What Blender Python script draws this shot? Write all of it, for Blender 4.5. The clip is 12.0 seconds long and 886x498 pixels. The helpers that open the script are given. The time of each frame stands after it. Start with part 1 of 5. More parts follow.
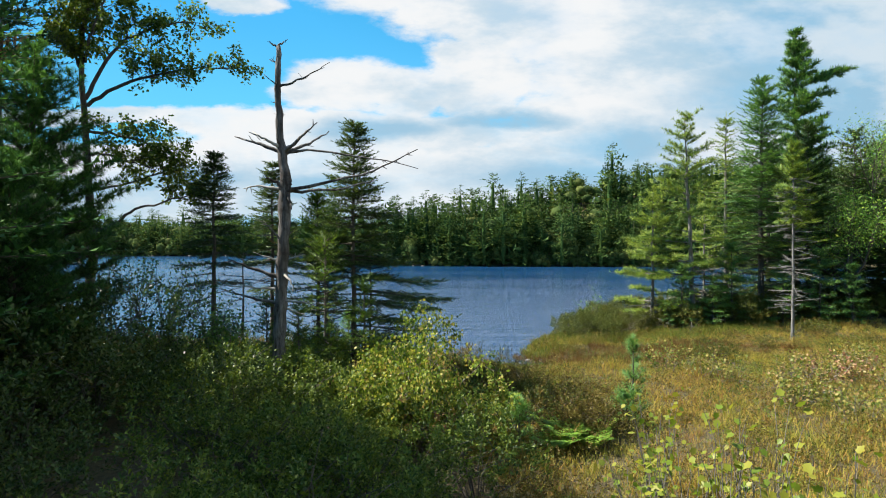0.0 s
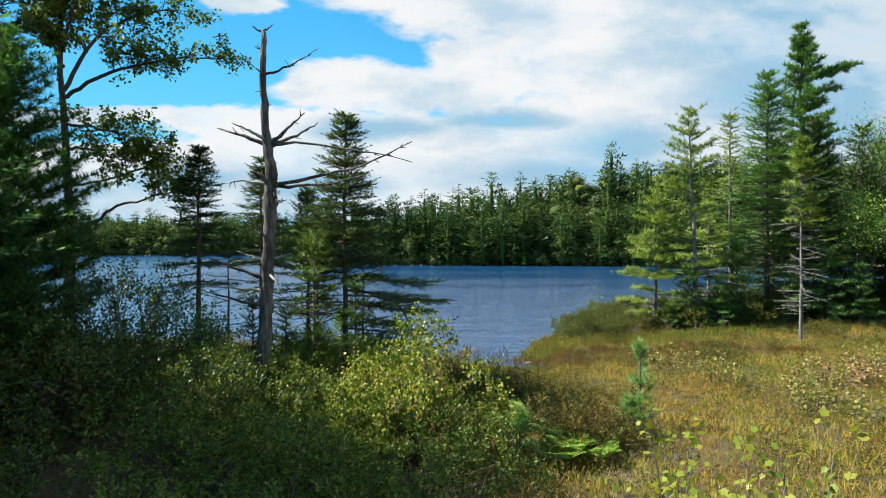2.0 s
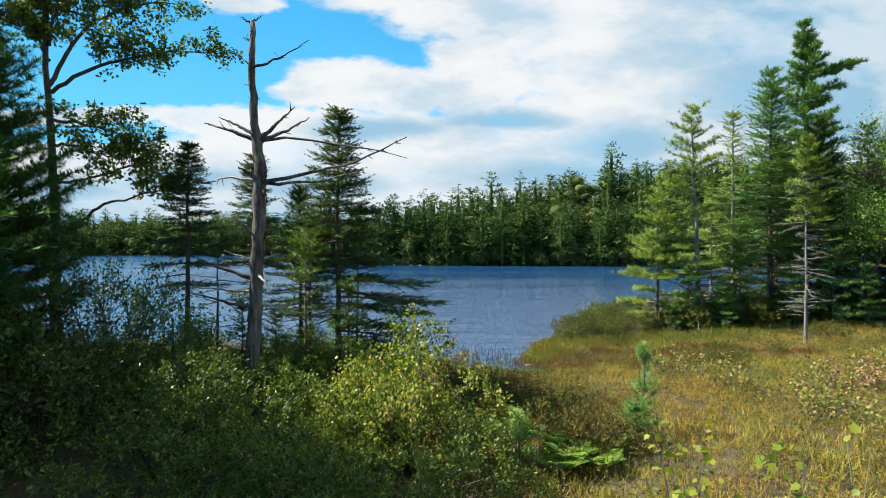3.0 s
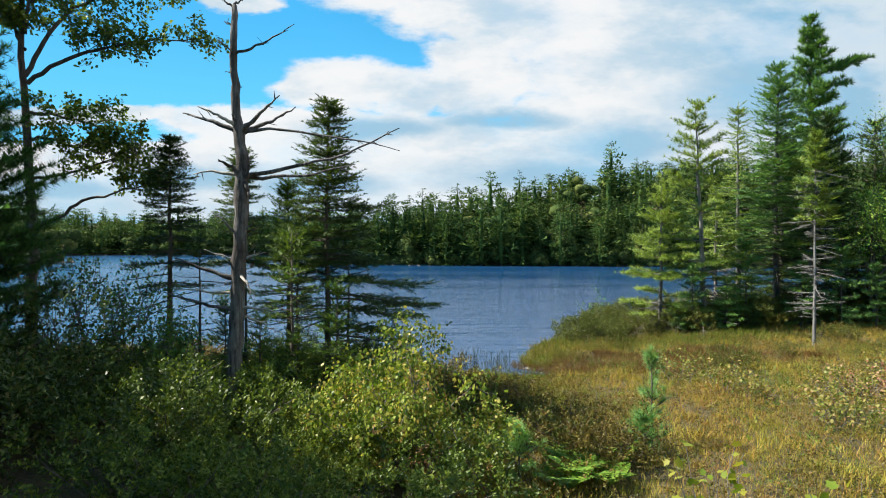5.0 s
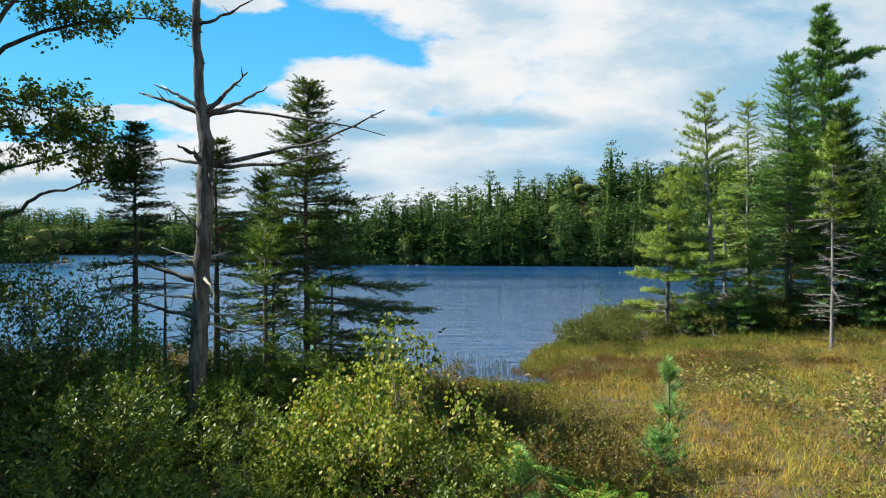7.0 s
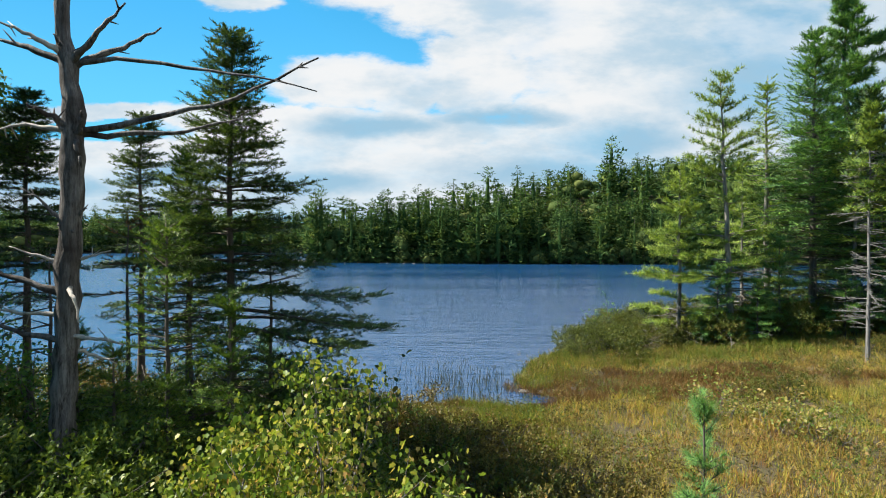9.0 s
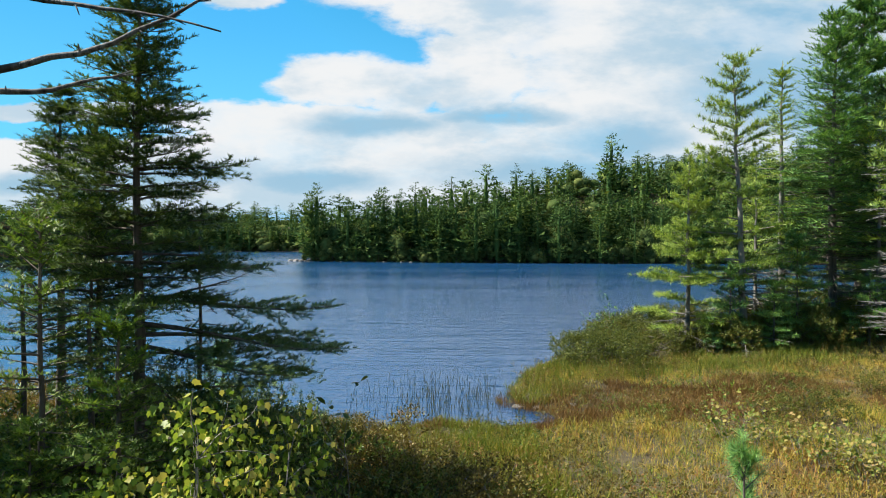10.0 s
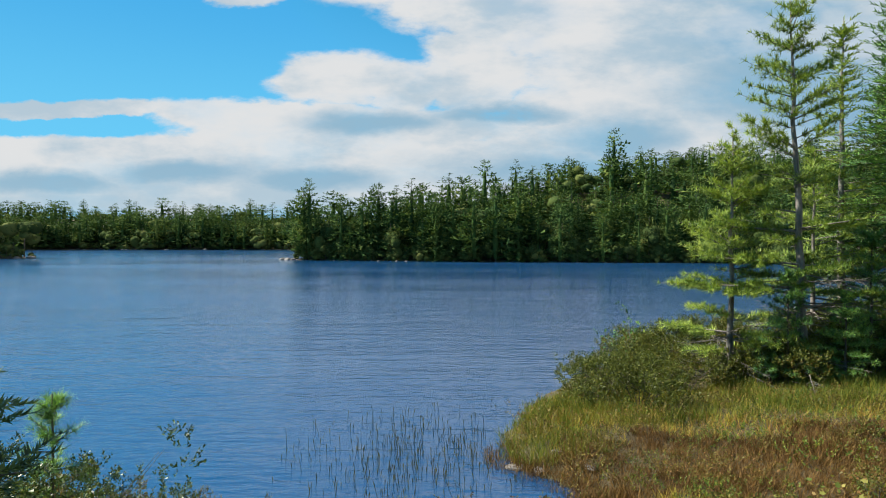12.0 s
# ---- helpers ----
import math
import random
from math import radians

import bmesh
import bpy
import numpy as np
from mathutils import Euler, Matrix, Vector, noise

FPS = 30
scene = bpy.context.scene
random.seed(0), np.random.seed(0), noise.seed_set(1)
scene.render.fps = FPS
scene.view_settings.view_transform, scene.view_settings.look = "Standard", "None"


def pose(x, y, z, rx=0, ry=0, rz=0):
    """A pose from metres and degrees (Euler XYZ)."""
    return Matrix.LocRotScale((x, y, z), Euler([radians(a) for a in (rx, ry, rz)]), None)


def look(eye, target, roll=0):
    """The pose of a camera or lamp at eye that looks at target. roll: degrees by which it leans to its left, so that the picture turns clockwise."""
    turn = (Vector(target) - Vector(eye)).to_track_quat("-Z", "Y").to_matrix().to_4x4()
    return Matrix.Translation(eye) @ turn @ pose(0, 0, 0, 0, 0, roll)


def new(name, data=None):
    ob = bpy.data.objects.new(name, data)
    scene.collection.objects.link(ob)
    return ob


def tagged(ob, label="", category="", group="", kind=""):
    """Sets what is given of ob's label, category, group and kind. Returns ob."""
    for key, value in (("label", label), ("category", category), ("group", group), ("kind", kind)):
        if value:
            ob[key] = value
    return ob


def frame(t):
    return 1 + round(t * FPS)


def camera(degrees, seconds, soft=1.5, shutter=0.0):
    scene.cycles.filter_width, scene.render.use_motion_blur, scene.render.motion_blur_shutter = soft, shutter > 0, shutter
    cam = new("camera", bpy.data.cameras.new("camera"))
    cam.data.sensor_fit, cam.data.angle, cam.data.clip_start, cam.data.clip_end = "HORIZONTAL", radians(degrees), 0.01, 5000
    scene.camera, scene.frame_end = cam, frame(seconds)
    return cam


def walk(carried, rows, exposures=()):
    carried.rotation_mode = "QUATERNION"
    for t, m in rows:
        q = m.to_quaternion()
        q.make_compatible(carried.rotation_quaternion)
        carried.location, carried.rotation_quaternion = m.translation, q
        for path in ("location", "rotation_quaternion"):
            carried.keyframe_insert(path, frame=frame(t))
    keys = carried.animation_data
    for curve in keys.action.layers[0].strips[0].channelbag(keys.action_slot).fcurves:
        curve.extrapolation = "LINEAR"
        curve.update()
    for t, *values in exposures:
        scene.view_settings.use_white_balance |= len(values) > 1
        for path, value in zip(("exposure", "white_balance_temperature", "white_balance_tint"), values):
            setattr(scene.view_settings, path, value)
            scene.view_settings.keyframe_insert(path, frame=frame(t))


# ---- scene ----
cam = camera(72.0, 12.0, 1.0)
METRES, EYE, TILT, LEAN, TURN = 10.0, 3.65, -0.4, 0.0, 0.0
ROWS = [
    (0.0, 0.0000, 0.0000, 0.0000, -0.000, 0.000, 0.00),
    (0.5, 0.0004, 0.0134, -0.0006, -0.030, -0.015, 0.00),
    (1.0, 0.0022, 0.0283, -0.0004, -0.053, -0.038, -0.00),
    (1.5, 0.0034, 0.0436, -0.0011, -0.083, -0.053, -0.00),
    (2.0, 0.0047, 0.0613, -0.0011, -0.114, -0.061, 0.01),
    (2.5, 0.0074, 0.0806, -0.0014, -0.129, -0.076, -0.00),
    (3.0, 0.0103, 0.0988, -0.0017, -0.136, -0.061, -0.00),
    (5.0, 0.0166, 0.1587, -0.0034, -0.212, -0.061, -0.05),
    (5.5, 0.0200, 0.1781, -0.0041, -0.235, -0.045, -0.06),
    (6.0, 0.0224, 0.2013, -0.0039, -0.250, -0.053, -0.07),
    (6.5, 0.0254, 0.2278, -0.0054, -0.280, -0.053, -0.09),
    (8.5, 0.0481, 0.4086, -0.0045, -0.341, -0.265, -0.05),
    (9.0, 0.0686, 0.4694, -0.0047, -0.334, -0.288, -0.00),
    (9.5, 0.0870, 0.5398, -0.0048, -0.364, -0.364, -0.05),
    (10.0, 0.1009, 0.6187, -0.0049, -0.394, -0.409, -0.04),
    (10.5, 0.1147, 0.6996, -0.0026, -0.409, -0.417, -0.06),
    (11.0, 0.1286, 0.7826, -0.0018, -0.409, -0.440, -0.04),
    (11.5, 0.1430, 0.8741, -0.0017, -0.387, -0.523, -0.06),
    (12.0, 0.1524, 0.9749, -0.0018, -0.402, -0.591, -0.08),
]
walk(cam, [(t, pose(0, 0, EYE, TILT, LEAN, TURN) @ pose(METRES * x, METRES * y, METRES * z, 90 + pitch, roll, yaw)) for t, x, y, z, yaw, pitch, roll in ROWS],
     exposures=((0, 1.38), (9.5, 1.35), (10.5, 1.30), (11.5, 1.16), (12, 1.09)))


# ---- light ----
SUN_DIR = Vector((-0.95, 0.10, 1.04)).normalized()
world = bpy.data.worlds.new("sky")
scene.world = world
world.use_nodes = True
WN, WL = world.node_tree.nodes, world.node_tree.links
WN.clear()


def wnode(kind, operation=None, data_type=None, interpolation_type=None):
    n = WN.new(kind)
    if operation:
        n.operation = operation
    if data_type:
        n.data_type = data_type
    if interpolation_type:
        n.interpolation_type = interpolation_type
    return n


def wlink(a, b):
    WL.new(a, b)


def wmath(op, a, b=None, c=None, clamp=False):
    n = wnode("ShaderNodeMath", operation=op)
    n.use_clamp = clamp
    for i, s in enumerate((a, b, c)):
        if s is None:
            continue
        if isinstance(s, (int, float)):
            n.inputs[i].default_value = s
        else:
            wlink(s, n.inputs[i])
    return n.outputs[0]


def wnoise(vec, scale, detail=5, rough=0.55):
    n = wnode("ShaderNodeTexNoise")
    n.inputs["Scale"].default_value = scale
    n.inputs["Detail"].default_value = detail
    n.inputs["Roughness"].default_value = rough
    wlink(vec, n.inputs["Vector"])
    return n


def wmix(fac, a, b):
    n = wnode("ShaderNodeMix", data_type="RGBA")
    for sock, v in ((n.inputs[0], fac), (n.inputs[6], a), (n.inputs[7], b)):
        if isinstance(v, (int, float)):
            sock.default_value = v
        elif isinstance(v, tuple):
            sock.default_value = (*v, 1)
        else:
            wlink(v, sock)
    return n.outputs[2]


def wstep(x, lo, hi):
    n = wnode("ShaderNodeMapRange", interpolation_type="SMOOTHSTEP")
    wlink(x, n.inputs[0])
    n.inputs[1].default_value, n.inputs[2].default_value = lo, hi
    return n.outputs[0]


sky = wnode("ShaderNodeTexSky")
sky.sky_type, sky.sun_disc = "NISHITA", False
sky.sun_elevation = math.asin(SUN_DIR.z)
sky.sun_rotation = math.atan2(SUN_DIR.x, SUN_DIR.y)
sky.altitude, sky.air_density, sky.dust_density, sky.ozone_density = 100, 1.0, 0.2, 3.0
hue = wnode("ShaderNodeHueSaturation")
hue.inputs["Hue"].default_value = 0.478
hue.inputs["Saturation"].default_value = 1.38
hue.inputs["Value"].default_value = 0.080
wlink(sky.outputs[0], hue.inputs["Color"])

# clouds drawn on the dome: u, v are the tangents of the way right of and above straight ahead
tc = wnode("ShaderNodeTexCoord").outputs["Generated"]
sep = wnode("ShaderNodeSeparateXYZ")
wlink(tc, sep.inputs[0])
ahead = wmath("MAXIMUM", sep.outputs[1], 0.12)
comb = wnode("ShaderNodeCombineXYZ")
wlink(wmath("DIVIDE", sep.outputs[0], ahead), comb.inputs[0])
wlink(wmath("DIVIDE", sep.outputs[2], ahead), comb.inputs[1])
stretch = wnode("ShaderNodeVectorMath", operation="MULTIPLY")
wlink(comb.outputs[0], stretch.inputs[0])
stretch.inputs[1].default_value = (1.0, 2.2, 1.0)
warp = wnoise(stretch.outputs[0], 6.5, 7, 0.62)
wsub = wnode("ShaderNodeVectorMath", operation="SUBTRACT")
wlink(warp.outputs["Color"], wsub.inputs[0])
wsub.inputs[1].default_value = (0.5, 0.5, 0.5)
wscale = wnode("ShaderNodeVectorMath", operation="MULTIPLY")
wlink(wsub.outputs[0], wscale.inputs[0])
wscale.inputs[1].default_value = (0.085, 0.045, 0)
wadd = wnode("ShaderNodeVectorMath", operation="ADD")
wlink(comb.outputs[0], wadd.inputs[0])
wlink(wscale.outputs[0], wadd.inputs[1])


def blob(u, v, ru, rv):
    s = wnode("ShaderNodeVectorMath", operation="SUBTRACT")
    wlink(wadd.outputs[0], s.inputs[0])
    s.inputs[1].default_value = (u, v, 0)
    d = wnode("ShaderNodeVectorMath", operation="DIVIDE")
    wlink(s.outputs[0], d.inputs[0])
    d.inputs[1].default_value = (ru, rv, 1)
    ln = wnode("ShaderNodeVectorMath", operation="LENGTH")
    wlink(d.outputs[0], ln.inputs[0])
    return wmath("SUBTRACT", 1.0, ln.outputs["Value"])


def union(blobs):
    f = blobs[0]
    for b in blobs[1:]:
        f = wmath("MAXIMUM", f, b)
    return f


# the edge of the great cloud runs down to the right, over blue sky
edge_way = wnode("ShaderNodeVectorMath", operation="DOT_PRODUCT")
wlink(wadd.outputs[0], edge_way.inputs[0])
edge_way.inputs[1].default_value = (0.31, 0.95, 0)
great = wmath("MULTIPLY", wmath("SUBTRACT", edge_way.outputs["Value"], 0.294), 8.0)
cloud_bank = union([great] + [blob(*b) for b in (
    (-0.325, 0.395, 0.085, 0.026), (-0.165, 0.262, 0.135, 0.056), (-0.06, 0.25, 0.10, 0.05), (0.055, 0.270, 0.115, 0.090),
    (0.50, 0.26, 0.52, 0.34), (-0.32, 0.205, 0.20, 0.034), (-0.60, 0.208, 0.22, 0.020), (-0.15, 0.185, 0.42, 0.05),
    (-0.25, 0.110, 1.8, 0.090))])
gaps = union([blob(*b) for b in (
    (-0.60, 0.181, 0.20, 0.016), (-0.36, 0.285, 0.10, 0.03))])
dim = union([blob(*b) for b in (
    (-0.10, 0.190, 0.15, 0.030), (-0.41, 0.106, 0.17, 0.030), (-0.20, 0.094, 0.16, 0.030), (0.30, 0.165, 0.13, 0.055),
    (0.24, 0.112, 0.34, 0.045), (0.10, 0.205, 0.16, 0.022), (0.56, 0.25, 0.24, 0.10), (-0.64, 0.090, 0.16, 0.025))])
noise_hi = wnoise(stretch.outputs[0], 9.0, 8, 0.62)
field = wmath("ADD", cloud_bank, wmath("MULTIPLY", wmath("SUBTRACT", noise_hi.outputs["Fac"], 0.5), 0.75))
field = wmath("SUBTRACT", field, wmath("MULTIPLY", wstep(gaps, -0.4, 0.9), 0.5))
front = wstep(field, 0.06, 0.34)
# broken cloud over the rest of the sky, thicker on the side of the great cloud
wide = wnoise(tc, 2.3, 6, 0.55)
rest = wstep(wmath("MULTIPLY_ADD", sep.outputs[0], 0.30, wide.outputs["Fac"]), 0.50, 0.68)
is_front = wmath("MULTIPLY", wstep(sep.outputs[1], 0.30, 0.55), wmath("SUBTRACT", 1.0, wstep(sep.outputs[2], 0.39, 0.52)))
cover = wnode("ShaderNodeMix", data_type="FLOAT")
wlink(is_front, cover.inputs[0])
wlink(rest, cover.inputs[2])
wlink(front, cover.inputs[3])
shade = wnoise(stretch.outputs[0], 3.4, 6, 0.58)
grey = wmath("ADD", wmath("MULTIPLY", wstep(shade.outputs["Fac"], 0.42, 0.62), 0.60), wmath("MULTIPLY", wstep(blob(0.95, 0.33, 0.75, 0.40), 0.0, 0.6), 0.45), clamp=True)
soft_dim = wstep(wmath("ADD", dim, wmath("MULTIPLY", wmath("SUBTRACT", noise_hi.outputs["Fac"], 0.5), 0.9)), -0.25, 0.75)
grey = wmath("MAXIMUM", grey, wmath("MULTIPLY", soft_dim, 0.95), clamp=True)
cloud_col = wmix(grey, (0.352, 0.358, 0.362), (0.128, 0.218, 0.288))
veil = wnoise(stretch.outputs[0], 4.6, 7, 0.6)
clear = wnode("ShaderNodeMix", data_type="RGBA")
clear.blend_type = "DARKEN"
clear.inputs[0].default_value = 1.0
wlink(hue.outputs[0], clear.inputs[6])
wlink(wmix(wstep(sep.outputs[2], 0.10, 0.40), (0.070, 0.285, 0.440), (0.030, 0.195, 0.385)), clear.inputs[7])
skycol = wmix(wmath("MULTIPLY", cover.outputs[0], wmath("MULTIPLY_ADD", wstep(veil.outputs["Fac"], 0.32, 0.54), 0.16, 0.84)), clear.outputs[2], cloud_col)
skycol = wmix(wmath("MULTIPLY", wmath("SUBTRACT", 1.0, wstep(sep.outputs[2], 0.0, 0.12)), 0.5), skycol, (0.190, 0.275, 0.325))
bg = wnode("ShaderNodeBackground")
wlink(skycol, bg.inputs[0])
bg.inputs[1].default_value = 1.0
wout = wnode("ShaderNodeOutputWorld")
wlink(bg.outputs[0], wout.inputs[0])

sun_data = bpy.data.lights.new("sun", "SUN")
sun_data.energy, sun_data.angle, sun_data.color = 5.0, radians(0.53), (1.0, 0.93, 0.80)
sun = new("sun", sun_data)
sun.matrix_world = look(SUN_DIR * 200, (0, 0, 0))


# ---- materials ----
def material(name):
    m = bpy.data.materials.new(name)
    m.use_nodes = True
    nt = m.node_tree
    return m, nt, nt.nodes["Principled BSDF"]


def ramp(nt, fac, stops):
    r = nt.nodes.new("ShaderNodeValToRGB")
    while len(r.color_ramp.elements) < len(stops):
        r.color_ramp.elements.new(0.5)
    for e, (p, c) in zip(r.color_ramp.elements, stops):
        e.position, e.color = p, (*c, 1)
    nt.links.new(fac, r.inputs[0])
    return r.outputs[0]


def tex_noise(nt, scale, detail=4, rough=0.6, stretch_by=None):
    n = nt.nodes.new("ShaderNodeTexNoise")
    n.inputs["Scale"].default_value, n.inputs["Detail"].default_value, n.inputs["Roughness"].default_value = scale, detail, rough
    co = nt.nodes.new("ShaderNodeTexCoord")
    if stretch_by:
        mp = nt.nodes.new("ShaderNodeMapping")
        mp.inputs["Scale"].default_value = stretch_by
        nt.links.new(co.outputs["Object"], mp.inputs[0])
        nt.links.new(mp.outputs[0], n.inputs["Vector"])
    else:
        nt.links.new(co.outputs["Object"], n.inputs["Vector"])
    return n.outputs["Fac"]


def mixed(nt, fac, a, b, mode="MIX"):
    n = nt.nodes.new("ShaderNodeMix")
    n.data_type, n.blend_type = "RGBA", mode
    for sock, v in ((n.inputs[0], fac), (n.inputs[6], a), (n.inputs[7], b)):
        if isinstance(v, (int, float)):
            sock.default_value = v
        elif isinstance(v, tuple):
            sock.default_value = (*v, 1)
        else:
            nt.links.new(v, sock)
    return n.outputs[2]


def foliage(name, stops, through_light=0.35, rough=0.5, patch=0.5, patch_size=0.6, gloss=0.2, vary=0.24):
    """Leaves: every leaf its own tone, drifting in patches over the plant, and light coming through."""
    m, nt, bsdf = material(name)
    geo = nt.nodes.new("ShaderNodeNewGeometry")
    info = nt.nodes.new("ShaderNodeObjectInfo")
    big = tex_noise(nt, patch_size, 3)
    ma = nt.nodes.new("ShaderNodeMath")
    ma.operation = "MULTIPLY_ADD"
    nt.links.new(big, ma.inputs[0])
    ma.inputs[1].default_value = patch * 2
    mb = nt.nodes.new("ShaderNodeMath")
    mb.operation = "MULTIPLY_ADD"
    nt.links.new(geo.outputs["Random Per Island"], mb.inputs[0])
    mb.inputs[1].default_value, mb.inputs[2].default_value = 0.75, -0.37 - patch + 0.5
    nt.links.new(mb.outputs[0], ma.inputs[2])
    mc = nt.nodes.new("ShaderNodeMath")
    mc.operation = "MULTIPLY_ADD"
    nt.links.new(info.outputs["Random"], mc.inputs[0])
    mc.inputs[1].default_value = vary
    md = nt.nodes.new("ShaderNodeMath")
    md.operation = "ADD"
    md.inputs[1].default_value = -vary / 2
    nt.links.new(ma.outputs[0], md.inputs[0])
    nt.links.new(md.outputs[0], mc.inputs[2])
    col = ramp(nt, mc.outputs[0], stops)
    nt.links.new(col, bsdf.inputs["Base Color"])
    bsdf.inputs["Roughness"].default_value = rough
    bsdf.inputs["Specular IOR Level"].default_value = gloss
    tr = nt.nodes.new("ShaderNodeBsdfTranslucent")
    nt.links.new(mixed(nt, 1.0, col, (1.0, 1.0, 0.55), "MULTIPLY"), tr.inputs[0])
    mx = nt.nodes.new("ShaderNodeMixShader")
    mx.inputs[0].default_value = through_light
    nt.links.new(bsdf.outputs[0], mx.inputs[1])
    nt.links.new(tr.outputs[0], mx.inputs[2])
    nt.links.new(mx.outputs[0], nt.nodes["Material Output"].inputs[0])
    return m


def wood(name, dark, light, scale=14, bump=0.5, rough=0.85, patch=None):
    m, nt, bsdf = material(name)
    g = tex_noise(nt, scale, 6, 0.65, (1, 1, 0.12))
    fine = tex_noise(nt, scale * 5, 4, 0.6, (1, 1, 0.2))
    both = nt.nodes.new("ShaderNodeMath")
    both.operation = "MULTIPLY_ADD"
    nt.links.new(fine, both.inputs[0])
    both.inputs[1].default_value = 0.35
    nt.links.new(g, both.inputs[2])
    col = ramp(nt, both.outputs[0], [(0.50, dark), (0.80, light)])
    if patch:
        big = tex_noise(nt, 1.3, 4, 0.6, (1, 1, 0.7))
        col = mixed(nt, ramp(nt, big, [(0.46, (0, 0, 0)), (0.60, (1, 1, 1))]), col, patch)
    nt.links.new(col, bsdf.inputs["Base Color"])
    bsdf.inputs["Roughness"].default_value = rough
    bp = nt.nodes.new("ShaderNodeBump")
    bp.inputs["Strength"].default_value, bp.inputs["Distance"].default_value = bump, 0.02
    nt.links.new(both.outputs[0], bp.inputs["Height"])
    nt.links.new(bp.outputs[0], bsdf.inputs["Normal"])
    return m


FIR = foliage("fir_needles", [(0.15, (0.022, 0.045, 0.020)), (0.5, (0.053, 0.098, 0.029)), (0.85, (0.123, 0.174, 0.040))], 0.22, 0.5)
FIR_LIGHT = foliage("young_fir_needles", [(0.15, (0.045, 0.095, 0.020)), (0.5, (0.105, 0.185, 0.032)), (0.85, (0.20, 0.27, 0.045))], 0.25, 0.5)
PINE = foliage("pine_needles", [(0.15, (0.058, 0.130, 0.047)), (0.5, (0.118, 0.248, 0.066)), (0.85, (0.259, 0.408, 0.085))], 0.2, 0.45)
# pine needles at about half brightness: the bank's shade is in the colour
PINE_SHADED = foliage("shade_tinted_pine_needles", [(0.15, (0.022, 0.066, 0.030)), (0.5, (0.048, 0.130, 0.044)), (0.85, (0.102, 0.221, 0.056))], 0.35, 0.5)
PINE_GOLD = foliage("yellow_pine_needles", [(0.15, (0.079, 0.144, 0.039)), (0.5, (0.200, 0.288, 0.057)), (0.85, (0.380, 0.463, 0.086))], 0.28, 0.45)
SEEDLING = foliage("seedling_needles", [(0.15, (0.07, 0.17, 0.055)), (0.5, (0.15, 0.31, 0.085)), (0.85, (0.25, 0.42, 0.11))], 0.3, 0.45)
RUST = foliage("rusty_needles", [(0.2, (0.10, 0.055, 0.02)), (0.5, (0.20, 0.10, 0.03)), (0.8, (0.30, 0.16, 0.05))], 0.2, 0.6)
MAPLE = foliage("maple_leaves", [(0.1, (0.040, 0.080, 0.016)), (0.5, (0.085, 0.140, 0.024)), (0.85, (0.155, 0.200, 0.032)), (1.0, (0.20, 0.22, 0.04))], 0.45, 0.45)
MAPLE_BUSH = foliage("maple_bush_leaves", [(0.1, (0.060, 0.112, 0.018)), (0.38, (0.150, 0.225, 0.034)), (0.62, (0.290, 0.330, 0.055)), (0.84, (0.430, 0.370, 0.100)), (1.0, (0.390, 0.230, 0.095))], 0.42, 0.42, 0.65, 0.9)
MAPLE_PALE = foliage("pale_maple_leaves", [(0.1, (0.09, 0.14, 0.03)), (0.40, (0.19, 0.22, 0.045)), (0.65, (0.32, 0.28, 0.08)), (0.9, (0.34, 0.21, 0.10))], 0.4, 0.45, 0.5, 0.9)
SAPLING_LEAF = foliage("sapling_leaf", [(0.1, (0.081, 0.141, 0.016)), (0.4, (0.162, 0.234, 0.028)), (0.7, (0.275, 0.291, 0.041)), (0.95, (0.324, 0.291, 0.041))], 0.45, 0.42, 0.15, 0.9, 0.2, 0.6)
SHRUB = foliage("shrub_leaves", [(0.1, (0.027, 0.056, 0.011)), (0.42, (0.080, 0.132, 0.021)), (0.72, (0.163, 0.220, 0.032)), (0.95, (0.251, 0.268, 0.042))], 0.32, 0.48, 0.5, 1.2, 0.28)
# darker tones of the shrub leaves, with the shade put into the colour
SHRUB_SHADED = foliage("shade_tinted_shrub_leaves", [(0.1, (0.020, 0.042, 0.012)), (0.45, (0.048, 0.082, 0.018)), (0.75, (0.095, 0.140, 0.028)), (0.95, (0.16, 0.125, 0.035))], 0.25, 0.40, 0.5, 1.2, 0.28)
SHRUB_BROWN = foliage("bronze_shrub_leaves", [(0.1, (0.050, 0.041, 0.013)), (0.45, (0.126, 0.095, 0.023)), (0.75, (0.180, 0.158, 0.032)), (0.95, (0.243, 0.126, 0.045))], 0.28, 0.52, 0.5, 1.0, 0.22)
SHRUB_RED = foliage("red_leaves", [(0.1, (0.15, 0.06, 0.04)), (0.40, (0.30, 0.14, 0.08)), (0.70, (0.40, 0.26, 0.14)), (0.95, (0.42, 0.36, 0.15))], 0.35, 0.45)
SHRUB_OLIVE = foliage("olive_shrub_leaves", [(0.1, (0.032, 0.047, 0.010)), (0.45, (0.076, 0.096, 0.016)), (0.75, (0.128, 0.144, 0.022)), (0.97, (0.176, 0.116, 0.027))], 0.28, 0.52, 0.5, 1.0, 0.22)
BIRCH = foliage("birch_leaves", [(0.1, (0.073, 0.162, 0.035)), (0.45, (0.138, 0.284, 0.050)), (0.75, (0.251, 0.408, 0.073)), (0.95, (0.420, 0.495, 0.093))], 0.35, 0.45)
ALDER = foliage("alder_leaves", [(0.1, (0.032, 0.088, 0.024)), (0.45, (0.080, 0.176, 0.035)), (0.75, (0.160, 0.288, 0.048)), (0.95, (0.272, 0.352, 0.080))], 0.35, 0.45, 0.5, 0.6, 0.25)
